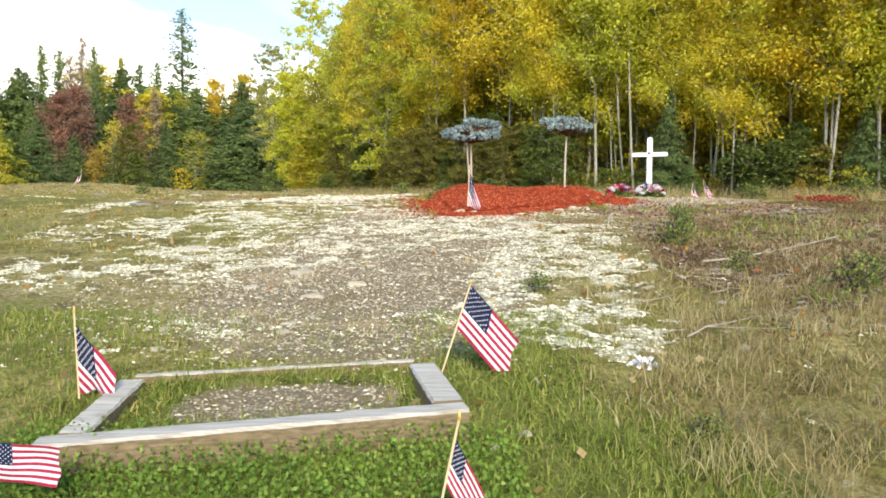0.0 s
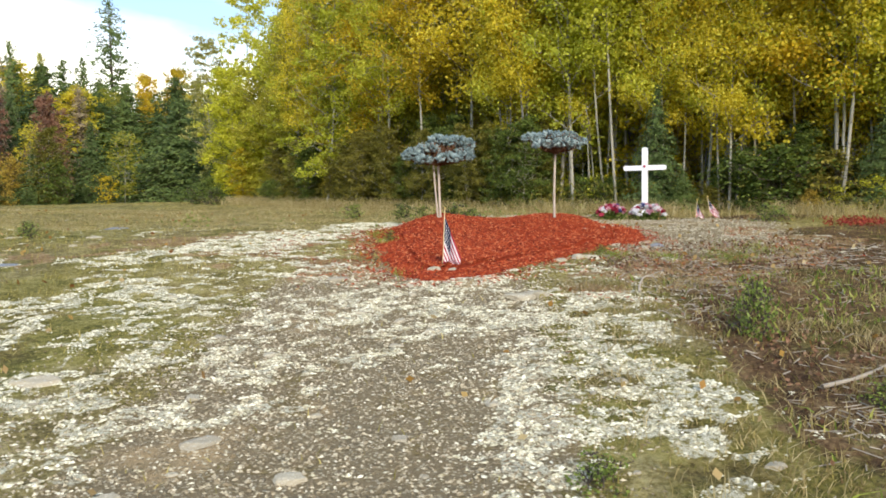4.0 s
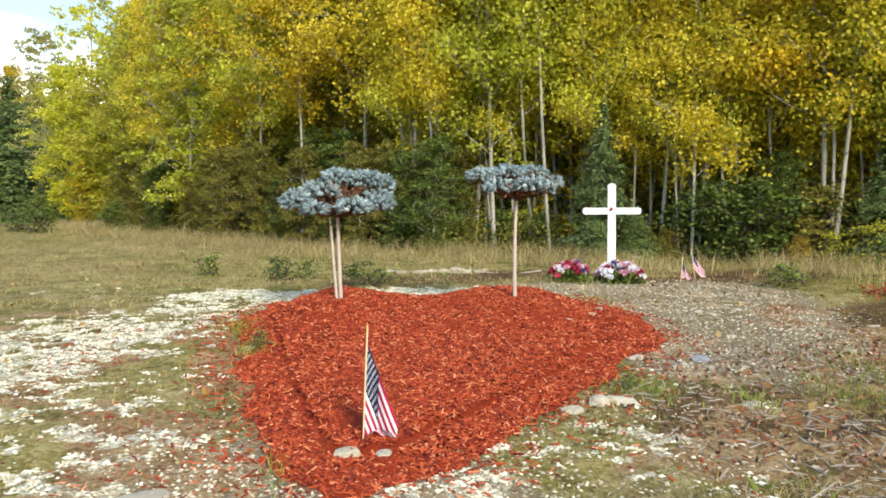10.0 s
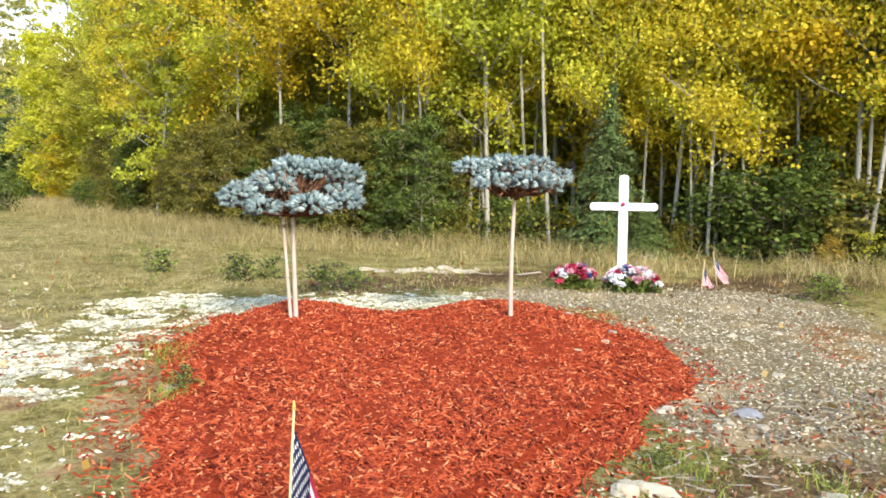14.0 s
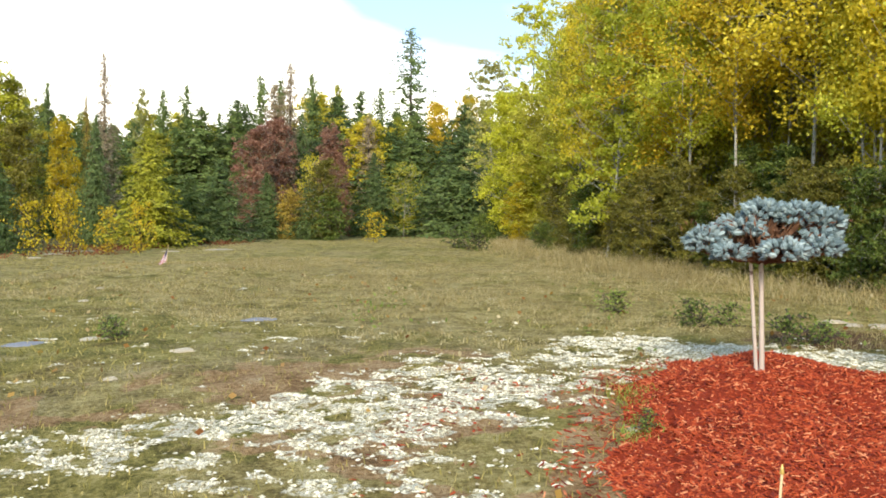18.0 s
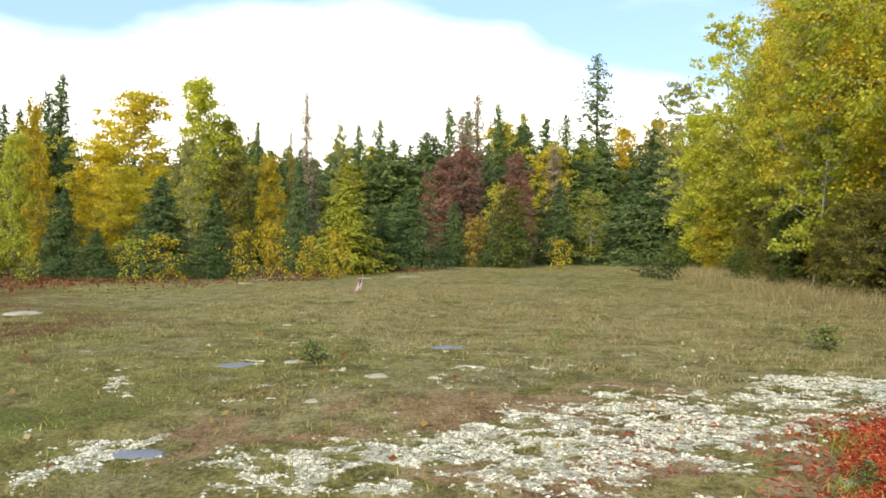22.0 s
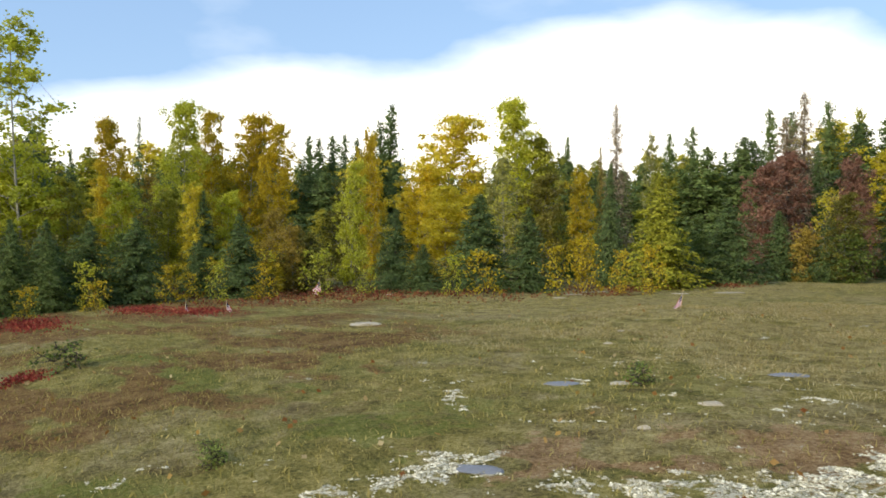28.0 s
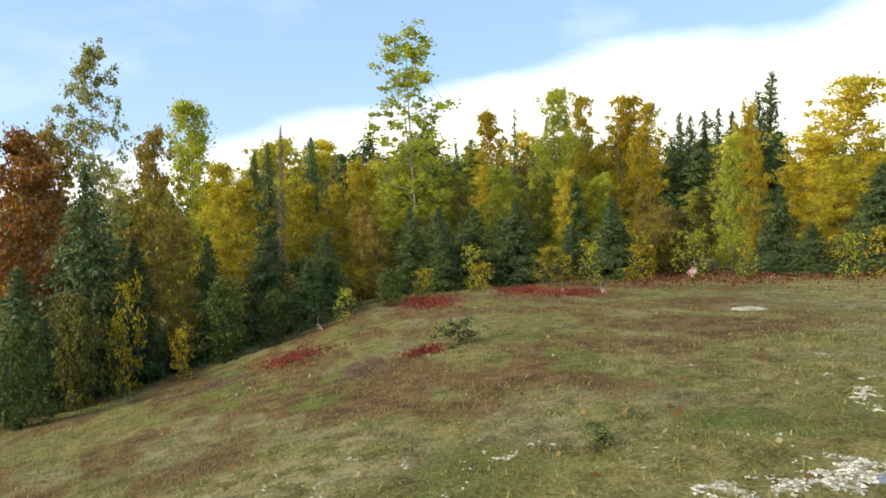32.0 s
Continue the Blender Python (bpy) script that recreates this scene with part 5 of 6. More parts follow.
def wreath(x, y, rx, ry, n, weights, seed, label, name="wreath"):
    r = np.random.default_rng(seed)
    z = float(surface(x, y))
    ob = thing(name, label, "wreath", "grave flowers", pose(x, y, z, 0, 0, -28))
    at = np.stack([r.normal(size=420) * rx * 0.42, r.normal(size=420) * ry * 0.42, r.random(420) * 0.09], -1)
    child("foliage", mesh_np("foliage", *leaf_quads(at, 0.07, 0.03, r), M_GREEN), ob, "dark green artificial leaves")
    for k in range(n):
        a, q = r.uniform(0, 2 * np.pi), math.sqrt(r.random())
        c = r.choice(4, p=weights)
        fl = child("flower", BLOSSOMS[c][k % 2], ob)
        s = r.uniform(0.8, 1.35)
        fl.matrix_basis = pose(math.cos(a) * q * rx, math.sin(a) * q * ry, 0.04 + 0.19 * math.sqrt(1 - q * q), r.uniform(-40, 40) + 20, r.uniform(-40, 40), r.uniform(0, 360)) @ Matrix.Diagonal((s, s, s, 1))
    return ob


wreath(3.80, 15.02, 0.27, 0.17, 84, [0.58, 0.1, 0.08, 0.24], 91, "wreath of white, pink and blue silk flowers at the cross")
wreath(3.30, 15.28, 0.23, 0.15, 50, [0.24, 0.5, 0.08, 0.18], 92, "wreath of red, white and blue silk flowers beside the cross")

# ---- small flags on sticks ----


def flag(x, y, height, lean_x, lean_y, hoist, fly, drop, swing, fold, label, turn=0.0, seed=0, drape=0.0, canton=0.42, gap=0.03):
    """A striped flag with a starred canton. drop: degrees by which the fly hangs below level; swing: heading of the fly; lean: tip's offset."""
    r = np.random.default_rng(seed)
    z = float(bed_top(np.array(x), np.array(y)))
    ob = thing("stick_flag", label, "flag", "memorial flags", pose(x, y, z, 0, 0, turn))
    foot, tip = np.array([0, 0, -0.05]), np.array([lean_x, lean_y, height])
    child("stick", mesh_np("stick", *tube(np.linspace(foot, tip, 5), np.full(5, 0.0045), 7), M_STICK, True), ob)
    bm = bmesh.new()
    bmesh.ops.create_cone(bm, cap_ends=True, segments=8, radius1=0.008, radius2=0.002, depth=0.03, matrix=Matrix.Translation(tip + [0, 0, 0.012]))
    part("tip", bm, M_GOLDTIP, ob, "gilt tip", True)
    along = (foot - tip) / np.linalg.norm(foot - tip)
    sw, dr = radians(swing), radians(drop)
    ahead = np.array([math.cos(sw) * math.cos(dr), math.sin(sw) * math.cos(dr), -math.sin(dr)])
    out = np.cross(along, ahead)
    out /= np.linalg.norm(out)
    ph = r.uniform(0, 6)

    def cloth(u, v):
        u, v = np.asarray(u, float)[..., None], np.asarray(v, float)[..., None]
        sag = drape * u * (1 - v) * hoist
        w = fold * fly * (np.sin(u * 7 + v * 2.2 + ph) * 0.6 + np.sin(u * 3.1 - v * 4.0 + ph * 2) * 0.7) * np.minimum(1, u * 2.5)
        p = tip + along * (gap + v * hoist) + ahead * u * fly * (1 - 0.05 * np.abs(np.sin(v * 5 + u * 3)))
        p = p + out * w + np.array([0, 0, -1.0]) * sag
        p[..., 2] = np.maximum(p[..., 2], 0.02 + 0.02 * np.sin(9 * u[..., 0] + 5 * v[..., 0]))
        return p

    us, vs = np.linspace(0, 1, 26), np.linspace(0, 1, 27)
    U, V = np.meshgrid(us, vs)
    pts = cloth(U, V).reshape(-1, 3)
    ii = np.arange(U.size).reshape(U.shape)
    q = np.stack([ii[:-1, :-1], ii[:-1, 1:], ii[1:, 1:], ii[1:, :-1]], -1).reshape(-1, 4)
    uc, vc = (U[:-1, :-1] + U[1:, 1:]).ravel() / 2, (V[:-1, :-1] + V[1:, 1:]).ravel() / 2
    kind = (np.floor(vc * 13).astype(int) % 2)
    kind[(uc < canton) & (vc < 7 / 13)] = 2
    for k, (nm, mt_) in enumerate((("red_stripes", M_FRED), ("white_stripes", M_FWHITE), ("canton", M_FBLUE))):
        used = q[kind == k]
        ids_, inv = np.unique(used, return_inverse=True)
        child(nm, mesh_np(nm, pts[ids_], inv.reshape(-1, 4), mt_, True), ob)
    sv, sf, k = [], [], 0
    for row in range(9):
        for col in range(6 if row % 2 == 0 else 5):
            cu, cv = canton * (col * 2 + (1 if row % 2 == 0 else 2)) / 12, 7 / 13 * (row + 1) / 10
            ang = np.arange(10) * np.pi / 5
            rad = np.where(np.arange(10) % 2 == 0, 1.0, 0.45) * 0.0115 * hoist / 0.5
            su, sv_ = cu + np.sin(ang) * rad / fly * 1.0, cv - np.cos(ang) * rad / hoist
            ring = cloth(np.r_[cu, su], np.r_[cv, sv_])
            for side in (1, -1):
                sv.append(ring + out * 0.0012 * side)
                sf.append([(k, k + 1 + i, k + 1 + (i + 1) % 10) for i in range(10)])
                k += 11
    child("stars", mesh_np("stars", np.concatenate(sv), np.concatenate(sf), M_FWHITE), ob)
    return ob


mt = Mat("gilt_plastic", 0.35, 0.5)
M_GOLDTIP = mt.colour((0.6, 0.42, 0.12)).m
flag(0.3, 10.33, 0.54, 0.03, 0.0, 0.44, 0.44, 70, -8, 0.06, "draped striped flag on a stick before the mulch bed", seed=1, gap=0.06, canton=0.4)
flag(-0.02, 4.05, 0.46, 0.16, 0.02, 0.23, 0.38, 49, 0, 0.03, "striped flag spread open on a leaning stick by the timber frame", seed=2, canton=0.47, gap=0.0)
flag(-1.65, 3.66, 0.4, -0.01, -0.02, 0.31, 0.3, 52, 0, 0.05, "draped striped flag behind the timber frame", seed=3, canton=0.48, gap=0.05)
flag(-0.035, 2.5, 0.4, 0.09, 0.0, 0.15, 0.2, 62, -5, 0.03, "small striped flag hanging before the timber frame", seed=4, gap=0.06)
flag(-1.46, 2.58, 0.3, -0.02, 0.0, 0.125, 0.25, 5, 0, 0.06, "striped flag blowing level beside the timber frame", seed=5)
flag(-8.67, 19.4, 0.32, 0.05, 0, 0.2, 0.3, 60, 200, 0.06, "small striped flag on the grassy hump", seed=6)
flag(-19.8, 18.7, 0.5, -0.2, 0, 0.3, 0.45, 40, 180, 0.06, "small striped flag far across the field", seed=7)
flag(4.57, 15.03, 0.28, 0.03, 0, 0.2, 0.28, 65, 0, 0.06, "small striped flag beside the cross", seed=8)
flag(4.96, 15.37, 0.34, -0.06, 0, 0.2, 0.28, 50, 0, 0.06, "small striped flag leaning beside the cross", seed=9)
flag(-17.4, 8.6, 0.26, 0.05, 0, 0.16, 0.22, 60, 90, 0.06, "small striped flag near the western trees", seed=10)
flag(-17.2, 13.9, 0.26, 0.05, 0, 0.16, 0.22, 70, 90, 0.06, "small striped flag among the red low growth", seed=11)
flag(-16.7, 14.6, 0.26, 0.05, 0, 0.16, 0.22, 60, 60, 0.06, "small striped flag among the red low growth", seed=12)

# ---- timber frame ----


def timber(a, b, width, high, top, name, parent, seed):
    """A weathered beam from a to b with softened, chipped edges."""
    r = np.random.default_rng(seed)
    d = Vector((b[0] - a[0], b[1] - a[1], b[2] - a[2]))
    n, rows_ = 22, []
    prof = [(-1, -1), (-1, 0.86), (-0.86, 1), (0.86, 1), (1, 0.86), (1, -1)]
    side = Vector((-d.y, d.x, 0)).normalized()
    vs = []
    for k in range(n + 1):
        c = Vector(a) + d * k / n
        for (i, j) in prof:
            wob = 1 + (0.018 * r.normal() if j > 0 else 0)
            p = c + side * (i * width / 2 * wob) + Vector((0, 0, (j - 1) * high / 2 + r.normal() * 0.0015))
            vs.append(p)
    m = len(prof)
    fs = [(k * m + i, k * m + (i + 1) % m, (k + 1) * m + (i + 1) % m, (k + 1) * m + i) for k in range(n) for i in range(m)]
    # pale timber on the upper faces, the copy with painted shade on the rest
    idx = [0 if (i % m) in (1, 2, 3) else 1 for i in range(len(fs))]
    ob = child(name, mesh_np(name, [tuple(p) for p in vs], fs, [M_TIMBER, M_TIMBERSHADE], False, idx), parent)
    bm = bmesh.new()
    for e in (0, n):
        bm.faces.new([bm.verts.new(vs[e * m + i]) for i in (range(m) if e else reversed(range(m)))])
    part("end_grain", bm, M_TIMBERSHADE, ob)
    return ob


frame_box = thing("timber_frame", "weathered grey landscape timber frame round a gravel bed", "timber frame")
timber((-1.5, 2.96, 0.52), (0.1, 3.30, 0.585), 0.13, 0.2, 0, "front_timber", frame_box, 1)
timber((0.03, 3.38, 0.582), (-0.1, 4.1, 0.6), 0.14, 0.16, 0, "right_timber", frame_box, 2)
timber((-1.42, 3.08, 0.518), (-1.49, 3.86, 0.555), 0.12, 0.16, 0, "left_timber", frame_box, 3)
timber((-1.5, 3.95, 0.56), (-0.15, 4.2, 0.6), 0.05, 0.14, 0, "back_timber", frame_box, 4)

# ---- stones, branches and low plants ----


def rock_mesh(seed, mat):
    """An irregular flattish stone about one metre across."""
    r = np.random.default_rng(seed)
    bm = bmesh.new()
    bmesh.ops.create_icosphere(bm, subdivisions=3, radius=0.5)
    cut = [(Vector(r.normal(size=3)).normalized(), r.uniform(0.28, 0.42)) for _ in range(9)]
    for v in bm.verts:
        for n, d in cut:
            over = v.co.dot(n) - d
            if over > 0:
                v.co -= n * over * 0.9
        v.co += v.co.normalized() * noise.noise(v.co * 5 + Vector((seed, 0, 0))) * 0.05
    me = bpy.data.meshes.new("stone")
    bm.to_mesh(me)
    bm.free()
    me.materials.append(mat)
    return me


ROCKS = [rock_mesh(s, M_STONE) for s in (1, 2, 3, 4)]
SLATES = [rock_mesh(s, M_SLATE) for s in (6, 7)]
stone_rng = np.random.default_rng(9)


def stone(x, y, length, width, high, turn, label="grey field stone lying in the gravel", kinds=ROCKS, tilt=0.0):
    ob = tagged(new("stone", kinds[int(stone_rng.integers(len(kinds)))]), label, "stone", "stones")
    ob.matrix_basis = pose(x, y, float(bed_top(np.array(x), np.array(y))) - high * 0.06, tilt, 0, turn) @ Matrix.Diagonal((length, width, high, 1))


stone(-1.11, 6.47, 0.24, 0.15, 0.08, 20, "flat grey stone half sunk in the gravel")
stone(-0.92, 5.62, 0.2, 0.13, 0.07, -10, "flat grey stone half sunk in the gravel")
stone(-1.41, 5.95, 0.15, 0.1, 0.06, 40, "flat grey stone half sunk in the gravel")
stone(-2.26, 7.36, 0.36, 0.22, 0.12, 5, "pale grey stone among white lichen")
stone(0.85, 9.14, 0.3, 0.22, 0.1, 0, "pale grey stone among white lichen")
stone(-0.64, 6.07, 0.16, 0.14, 0.07, 0)
stone(-0.66, 9.95, 0.26, 0.16, 0.08, 15, "pale grey stone among white lichen")
stone(0.98, 9.23, 0.34, 0.13, 0.12, -42, "long angular grey stone lying in lichen")
stone(1.72, 10.7, 0.16, 0.14, 0.12, 30, "angular grey stone beside the mulch")
stone(1.84, 10.66, 0.26, 0.09, 0.09, -50, "weathered grey stone shard beside the mulch", tilt=18)
stone(1.5, 10.6, 0.16, 0.12, 0.08, 10, "angular grey stone beside the mulch")
stone(0.2, 10.2, 0.16, 0.1, 0.1, 0, "grey stone at the foot of the flag stick")
stone(0.38, 10.16, 0.1, 0.09, 0.08, 30, "grey stone at the foot of the flag stick")
stone(2.77, 11.44, 0.17, 0.12, 0.09, -20, "dark angular stone on the gravel", SLATES, 25)
stone(2.5, 11.3, 0.12, 0.08, 0.05, 50)
stone(2.54, 10.47, 0.15, 0.09, 0.06, -20)
for k in range(26):
    a_, b_ = stone_rng.normal() * 0.34 + 1.9, stone_rng.normal() * 0.12 + 16.8
    s_ = stone_rng.uniform(0.06, 0.2)
    stone(a_, b_, s_ * 1.4, s_, s_ * 0.5, stone_rng.uniform(0, 360), "pale broken rock in the dry grass", tilt=stone_rng.uniform(-20, 20))
stone(-5.65, 13.37, 0.42, 0.24, 0.06, 35, "flat blue-grey slate in the turf", SLATES)
stone(-4.17, 11.02, 0.36, 0.22, 0.05, 30, "flat blue-grey slate in the turf", SLATES)
stone(-5.25, 13.75, 0.34, 0.18, 0.06, 20, "flat grey stone in the turf")
stone(-4.4, 15.23, 0.4, 0.2, 0.06, 30, "flat blue-grey slate in the turf", SLATES)
for x_, y_, l_ in ((-13.6, 26.2, 0.5), (-15.5, 24.2, 0.7), (-14.6, 22.6, 0.4), (-12.8, 27.4, 0.9), (-19.0, 20.4, 0.5), (-7.2, 15.8, 0.16), (-7.9, 16.9, 0.14), (-4.1, 13.5, 0.24), (-4.0, 12.5, 0.12)):
    stone(x_, y_, l_, l_ * 0.5, 0.07, 30 + 9 * l_, "flat pale stone lying in the turf")
stone(-12.0, 15.1, 0.75, 0.4, 0.14, 30, "flat pale boulder in the turf")
stone(-0.25, 12.3, 0.12, 0.09, 0.06, 0, "pale stone beside the mulch")
stone(-0.55, 12.45, 0.09, 0.07, 0.05, 0, "pale stone beside the mulch")
stone(2.1, 11.75, 0.07, 0.05, 0.03, 0, "pale stone on the mulch")
stone(0.22, 3.2, 0.05, 0.05, 0.05, 0, "small pale stone beside the timber frame")
stone(0.35, 3.35, 0.08, 0.06, 0.05, 0, "small pale stone beside the timber frame")
for k in range(46):
    a_, b_ = stone_rng.uniform(-2.4, 2.0), stone_rng.uniform(4.4, 9.6)
    s_ = stone_rng.uniform(0.04, 0.1)
    stone(a_, b_, s_ * 1.3, s_, s_ * 0.55, stone_rng.uniform(0, 360), "small grey stone lying in the gravel")
for k in range(26):
    a_, b_ = stone_rng.uniform(2.2, 5.0), stone_rng.uniform(10.4, 14.2)
    s_ = stone_rng.uniform(0.05, 0.1)
    stone(a_, b_, s_ * 1.3, s_, s_ * 0.55, stone_rng.uniform(0, 360), "small grey stone lying in the gravel")

wp = np.random.default_rng(3)
paper = leaf_quads(wp.normal(size=(60, 3)) * [0.028, 0.018, 0.01] + [0, 0, 0.02], 0.035, 0.03, wp)
ob = tagged(new("silk_flower", mesh_np("silk_flower", *paper, M_PETALS[0])), "crumpled white silk flower lying in dry grass", "flower")
ob.location = (1.05, 4.21, float(surface(1.05, 4.21)))


def branch(a, b, thick, seed, label="bare grey dead branch lying on the ground"):
    r = np.random.default_rng(seed)
    za, zb = float(surface(*a)) + thick + 0.02, float(surface(*b)) + thick + 0.03
    p = bent(np.array([*a, za]), np.array([*b, zb]), 0.05, 9, r) + np.c_[r.normal(size=(9, 2)) * 0.008, np.abs(r.normal(size=9)) * 0.004]
    pieces = [tube(p, np.linspace(thick, thick * 0.4, 9), 6)]
    for k in (3, 5):
        e = p[k] + r.normal(size=3) * [0.16, 0.16, 0.03] + [0, 0, 0.03]
        pieces.append(tube(np.stack([p[k], (p[k] + e) / 2, e]), np.array([thick * 0.5, thick * 0.35, thick * 0.15]), 4))
    tagged(new("branch", mesh_np("branch", *joined(pieces), M_BRANCH, True)), label, "branch", "dead branches")


branch((1.42, 4.63), (1.7, 4.82), 0.008, 1, "broken pale dead branch lying in grass")
branch((2.2, 6.8), (3.75, 7.68), 0.014, 2, "long pale dead branch lying in brown grass")
branch((1.83, 9.05), (2.06, 9.26), 0.012, 4)
branch((1.3, 5.46), (1.62, 5.67), 0.007, 5)
branch((0.46, 3.95), (0.5, 3.76), 0.007, 6, "short dead twig lying in grass")
branch((2.3, 8.2), (2.7, 8.9), 0.009, 8)
branch((2.0, 7.4), (2.8, 7.6), 0.007, 9)
branch((3.3, 16.3), (2.5, 16.5), 0.012, 10)
branch((4.6, 16.6), (5.3, 17.4), 0.012, 11)

LOW = [tree_proto("low_shrub", broadleaf(s, 0.42, 0.34, 0.02, 420, 0.048, 0.006, 16, 0.8, 0.28), M_DARKBARK, M_GREEN, "leaves") for s in (101, 102, 103)]


def shrub(x, y, h, leaf=M_GREEN, wide=1.0, label="low green leafy shrub growing in the turf"):
    stand(LOW[seeds.randrange(3)], "low_shrub", label, "shrub", "low shrubs", x, y, h / 0.42, seeds.uniform(0, 360), leaf, wide)


M_FRESH = leaf_mat("fresh_shrub_leaf", (0.13, 0.18, 0.035), (0.24, 0.32, 0.065), (0.38, 0.46, 0.12), 0.5)
shrub(2.25, 7.83, 0.3, M_FRESH, 0.75, "green leafy shrub in brown heath beside the gravel")
shrub(2.42, 8.2, 0.25, M_FRESH, 0.75, "green leafy shrub in brown heath beside the gravel")
for x, y, h in ((0.0, 16.2, 0.3), (0.3, 16.4, 0.26), (-0.87, 17.0, 0.28), (0.81, 15.4, 0.3), (1.1, 15.5, 0.22), (5.38, 14.24, 0.28), (5.6, 14.4, 0.2), (0.7, 5.89, 0.16), (2.36, 6.52, 0.18), 
                (-11.4, 10.2, 0.38), (-5.7, 9.87, 0.16), (-5.9, 9.95, 0.14), (-19.0, 2.4, 0.5), (-5.09, 13.83, 0.22), (-6.1, 29.9, 0.6), (-6.9, 31.0, 0.6), (-0.2, 12.3, 0.14), (2.0, 10.9, 0.1), (1.1, 3.3, 0.12)):
    shrub(x, y, h * 0.8, M_FRESH if h < 0.3 else M_GREEN, 1.4)
for x, y, h in ((2.85, 5.63, 0.24), (3.1, 5.8, 0.2)):
    shrub(x, y, h, M_FRESH, 0.9, "light green leafy shrub in brown grass")

# ---- loose ground cover ----
OCTA = np.array([(1, 0, 0), (0, 1, 0), (-1, 0, 0), (0, -1, 0), (0, 0, 1), (0, 0, -1)], float)
OCTF = np.array([(0, 1, 4), (1, 2, 4), (2, 3, 4), (3, 0, 4)])


def lumps(x, y, size, flat, r, zfun=surface, sink=0.3):
    """Small rough lumps, open below, one at each place."""
    n = len(x)
    s = size * r.uniform(0.45, 1.4, n)
    v = OCTA[None, :5] * r.uniform(0.6, 1.25, (n, 5, 1)) + r.normal(size=(n, 5, 3)) * 0.18
    v[:, :, 2] = np.maximum(v[:, :, 2], -0.3)
    v[:, :, 2] *= flat
    a = r.uniform(0, 6.28, n)
    c, si = np.cos(a)[:, None], np.sin(a)[:, None]
    vx, vy = v[:, :, 0] * 1.35, v[:, :, 1] * 0.85
    v = np.stack([vx * c - vy * si, vx * si + vy * c, v[:, :, 2]], -1) * s[:, None, None]
    v += np.stack([x, y, zfun(x, y) + 0.002], -1)[:, None]
    return v.reshape(-1, 3), (np.arange(n)[:, None, None] * 5 + OCTF).reshape(-1, 3)


def blades(x, y, height, width, r, lean=0.5, zfun=surface):
    """Bent grass blades, one at each place."""
    n = len(x)
    h = height * r.uniform(0.45, 1.35, n)
    a, b = r.uniform(0, 6.28, n), r.uniform(0, 6.28, n)
    w = width * r.uniform(0.6, 1.4, n)
    side = np.stack([np.cos(a) * w / 2, np.sin(a) * w / 2, 0 * a], -1)
    lean_v = np.stack([np.cos(b), np.sin(b), 0 * b], -1) * (h * lean * np.abs(r.normal(size=n)))[:, None]
    p = np.stack([x, y, zfun(x, y) - 0.01], -1)
    mid = p + lean_v * 0.35 + np.stack([0 * h, 0 * h, h * 0.6], -1)
    tip = p + lean_v + np.stack([0 * h, 0 * h, h], -1)
    v = np.stack([p - side, p + side, mid + side * 0.7, mid - side * 0.7, tip], 1).reshape(-1, 3)
    k = np.arange(n)[:, None, None] * 5
    f = np.array([[(0, 1, 2), (0, 2, 3), (3, 2, 4)]])
    return v, (k + f).reshape(-1, 3)


def scatter(n, x0, x1, y0, y1, weight, seed):
    r = np.random.default_rng(seed)
    x, y = r.uniform(x0, x1, n), r.uniform(y0, y1, n)
    k = r.random(n) < weight(x, y)
    return x[k], y[k], r


def cover(name, geo, mat, label, cat, smooth=False):
    return tagged(new(name, mesh_np(name, *geo, mat, smooth)), label, cat, kind="stuff")


def clear(x, y):
    """Nothing grows through the mulch or the timbers."""
    return (bed_inside(x, y) < -0.05) * 1.0


def zone(name):
    return lambda x, y: np.clip(zones(x, y)[name], 0, 1) * clear(x, y)


x, y, r = scatter(230000, -2.6, 5.4, 3.2, 15.2, lambda x, y: np.clip(zones(x, y)["gravel"] * 0.75 + 0.5 * capsule(x, y, -1.2, 6.0, 0.8, 9.6, 1.5, 0.8), 0, 1) * clear(x, y) * 0.7, 201)
cover("gravel", lumps(x, y, 0.009, 0.7, r), M_PEBBLE, "loose tan and grey gravel", "gravel")
x, y, r = scatter(480000, -7, 3, 3.4, 16, lambda x, y: zone("white")(x, y) * (fbm(x * 19, y * 19, 13, 3) > 0.46), 202)
cover("lichen", lumps(x, y, 0.011, 0.6, r), M_LICHEN, "pale crisp reindeer lichen in patches", "lichen")
x, y, r = scatter(42000, -2.8, 1.2, 1.6, 5.2, lambda x, y: clear(x, y) * np.clip(zones(x, y)["lush"] + 0.12 + capsule(x, y, -1.3, 3.6, -0.2, 3.7, 0.45, 0.1), 0, 1) * (1 - capsule(x, y, -1.0, 3.62, -0.4, 3.72, 0.22, 0.12)), 203)
cover("lush_grass", blades(x, y, 0.055, 0.0055, r, 1.1), M_LAWN, "lush green grass and clover round the timbers", "grass")
x, y, r = scatter(12000, -1.7, 0.3, 2.4, 3.25, lambda x, y: 0.8 + 0 * x, 204)
at = np.stack([x, y, surface(x, y) + r.random(len(x)) * 0.1], -1)
cover("clover", leaf_quads(at, 0.019, 0.016, r, up=0.4), leaf_mat("clover_leaf", (0.12, 0.2, 0.03), (0.22, 0.34, 0.05), (0.36, 0.48, 0.1), 0.45), "clover leaves before the front timber", "clover")


def grown(keep):
    def weight(x, y):
        z = zones(x, y)
        return clear(x, y) * np.clip(1 - z["white"] * 0.85 - z["gravel"] * 0.8 - z["heath"] * 0.6 - z["rust"] * 0.4, 0, 1) * keep(x, y)
    return weight


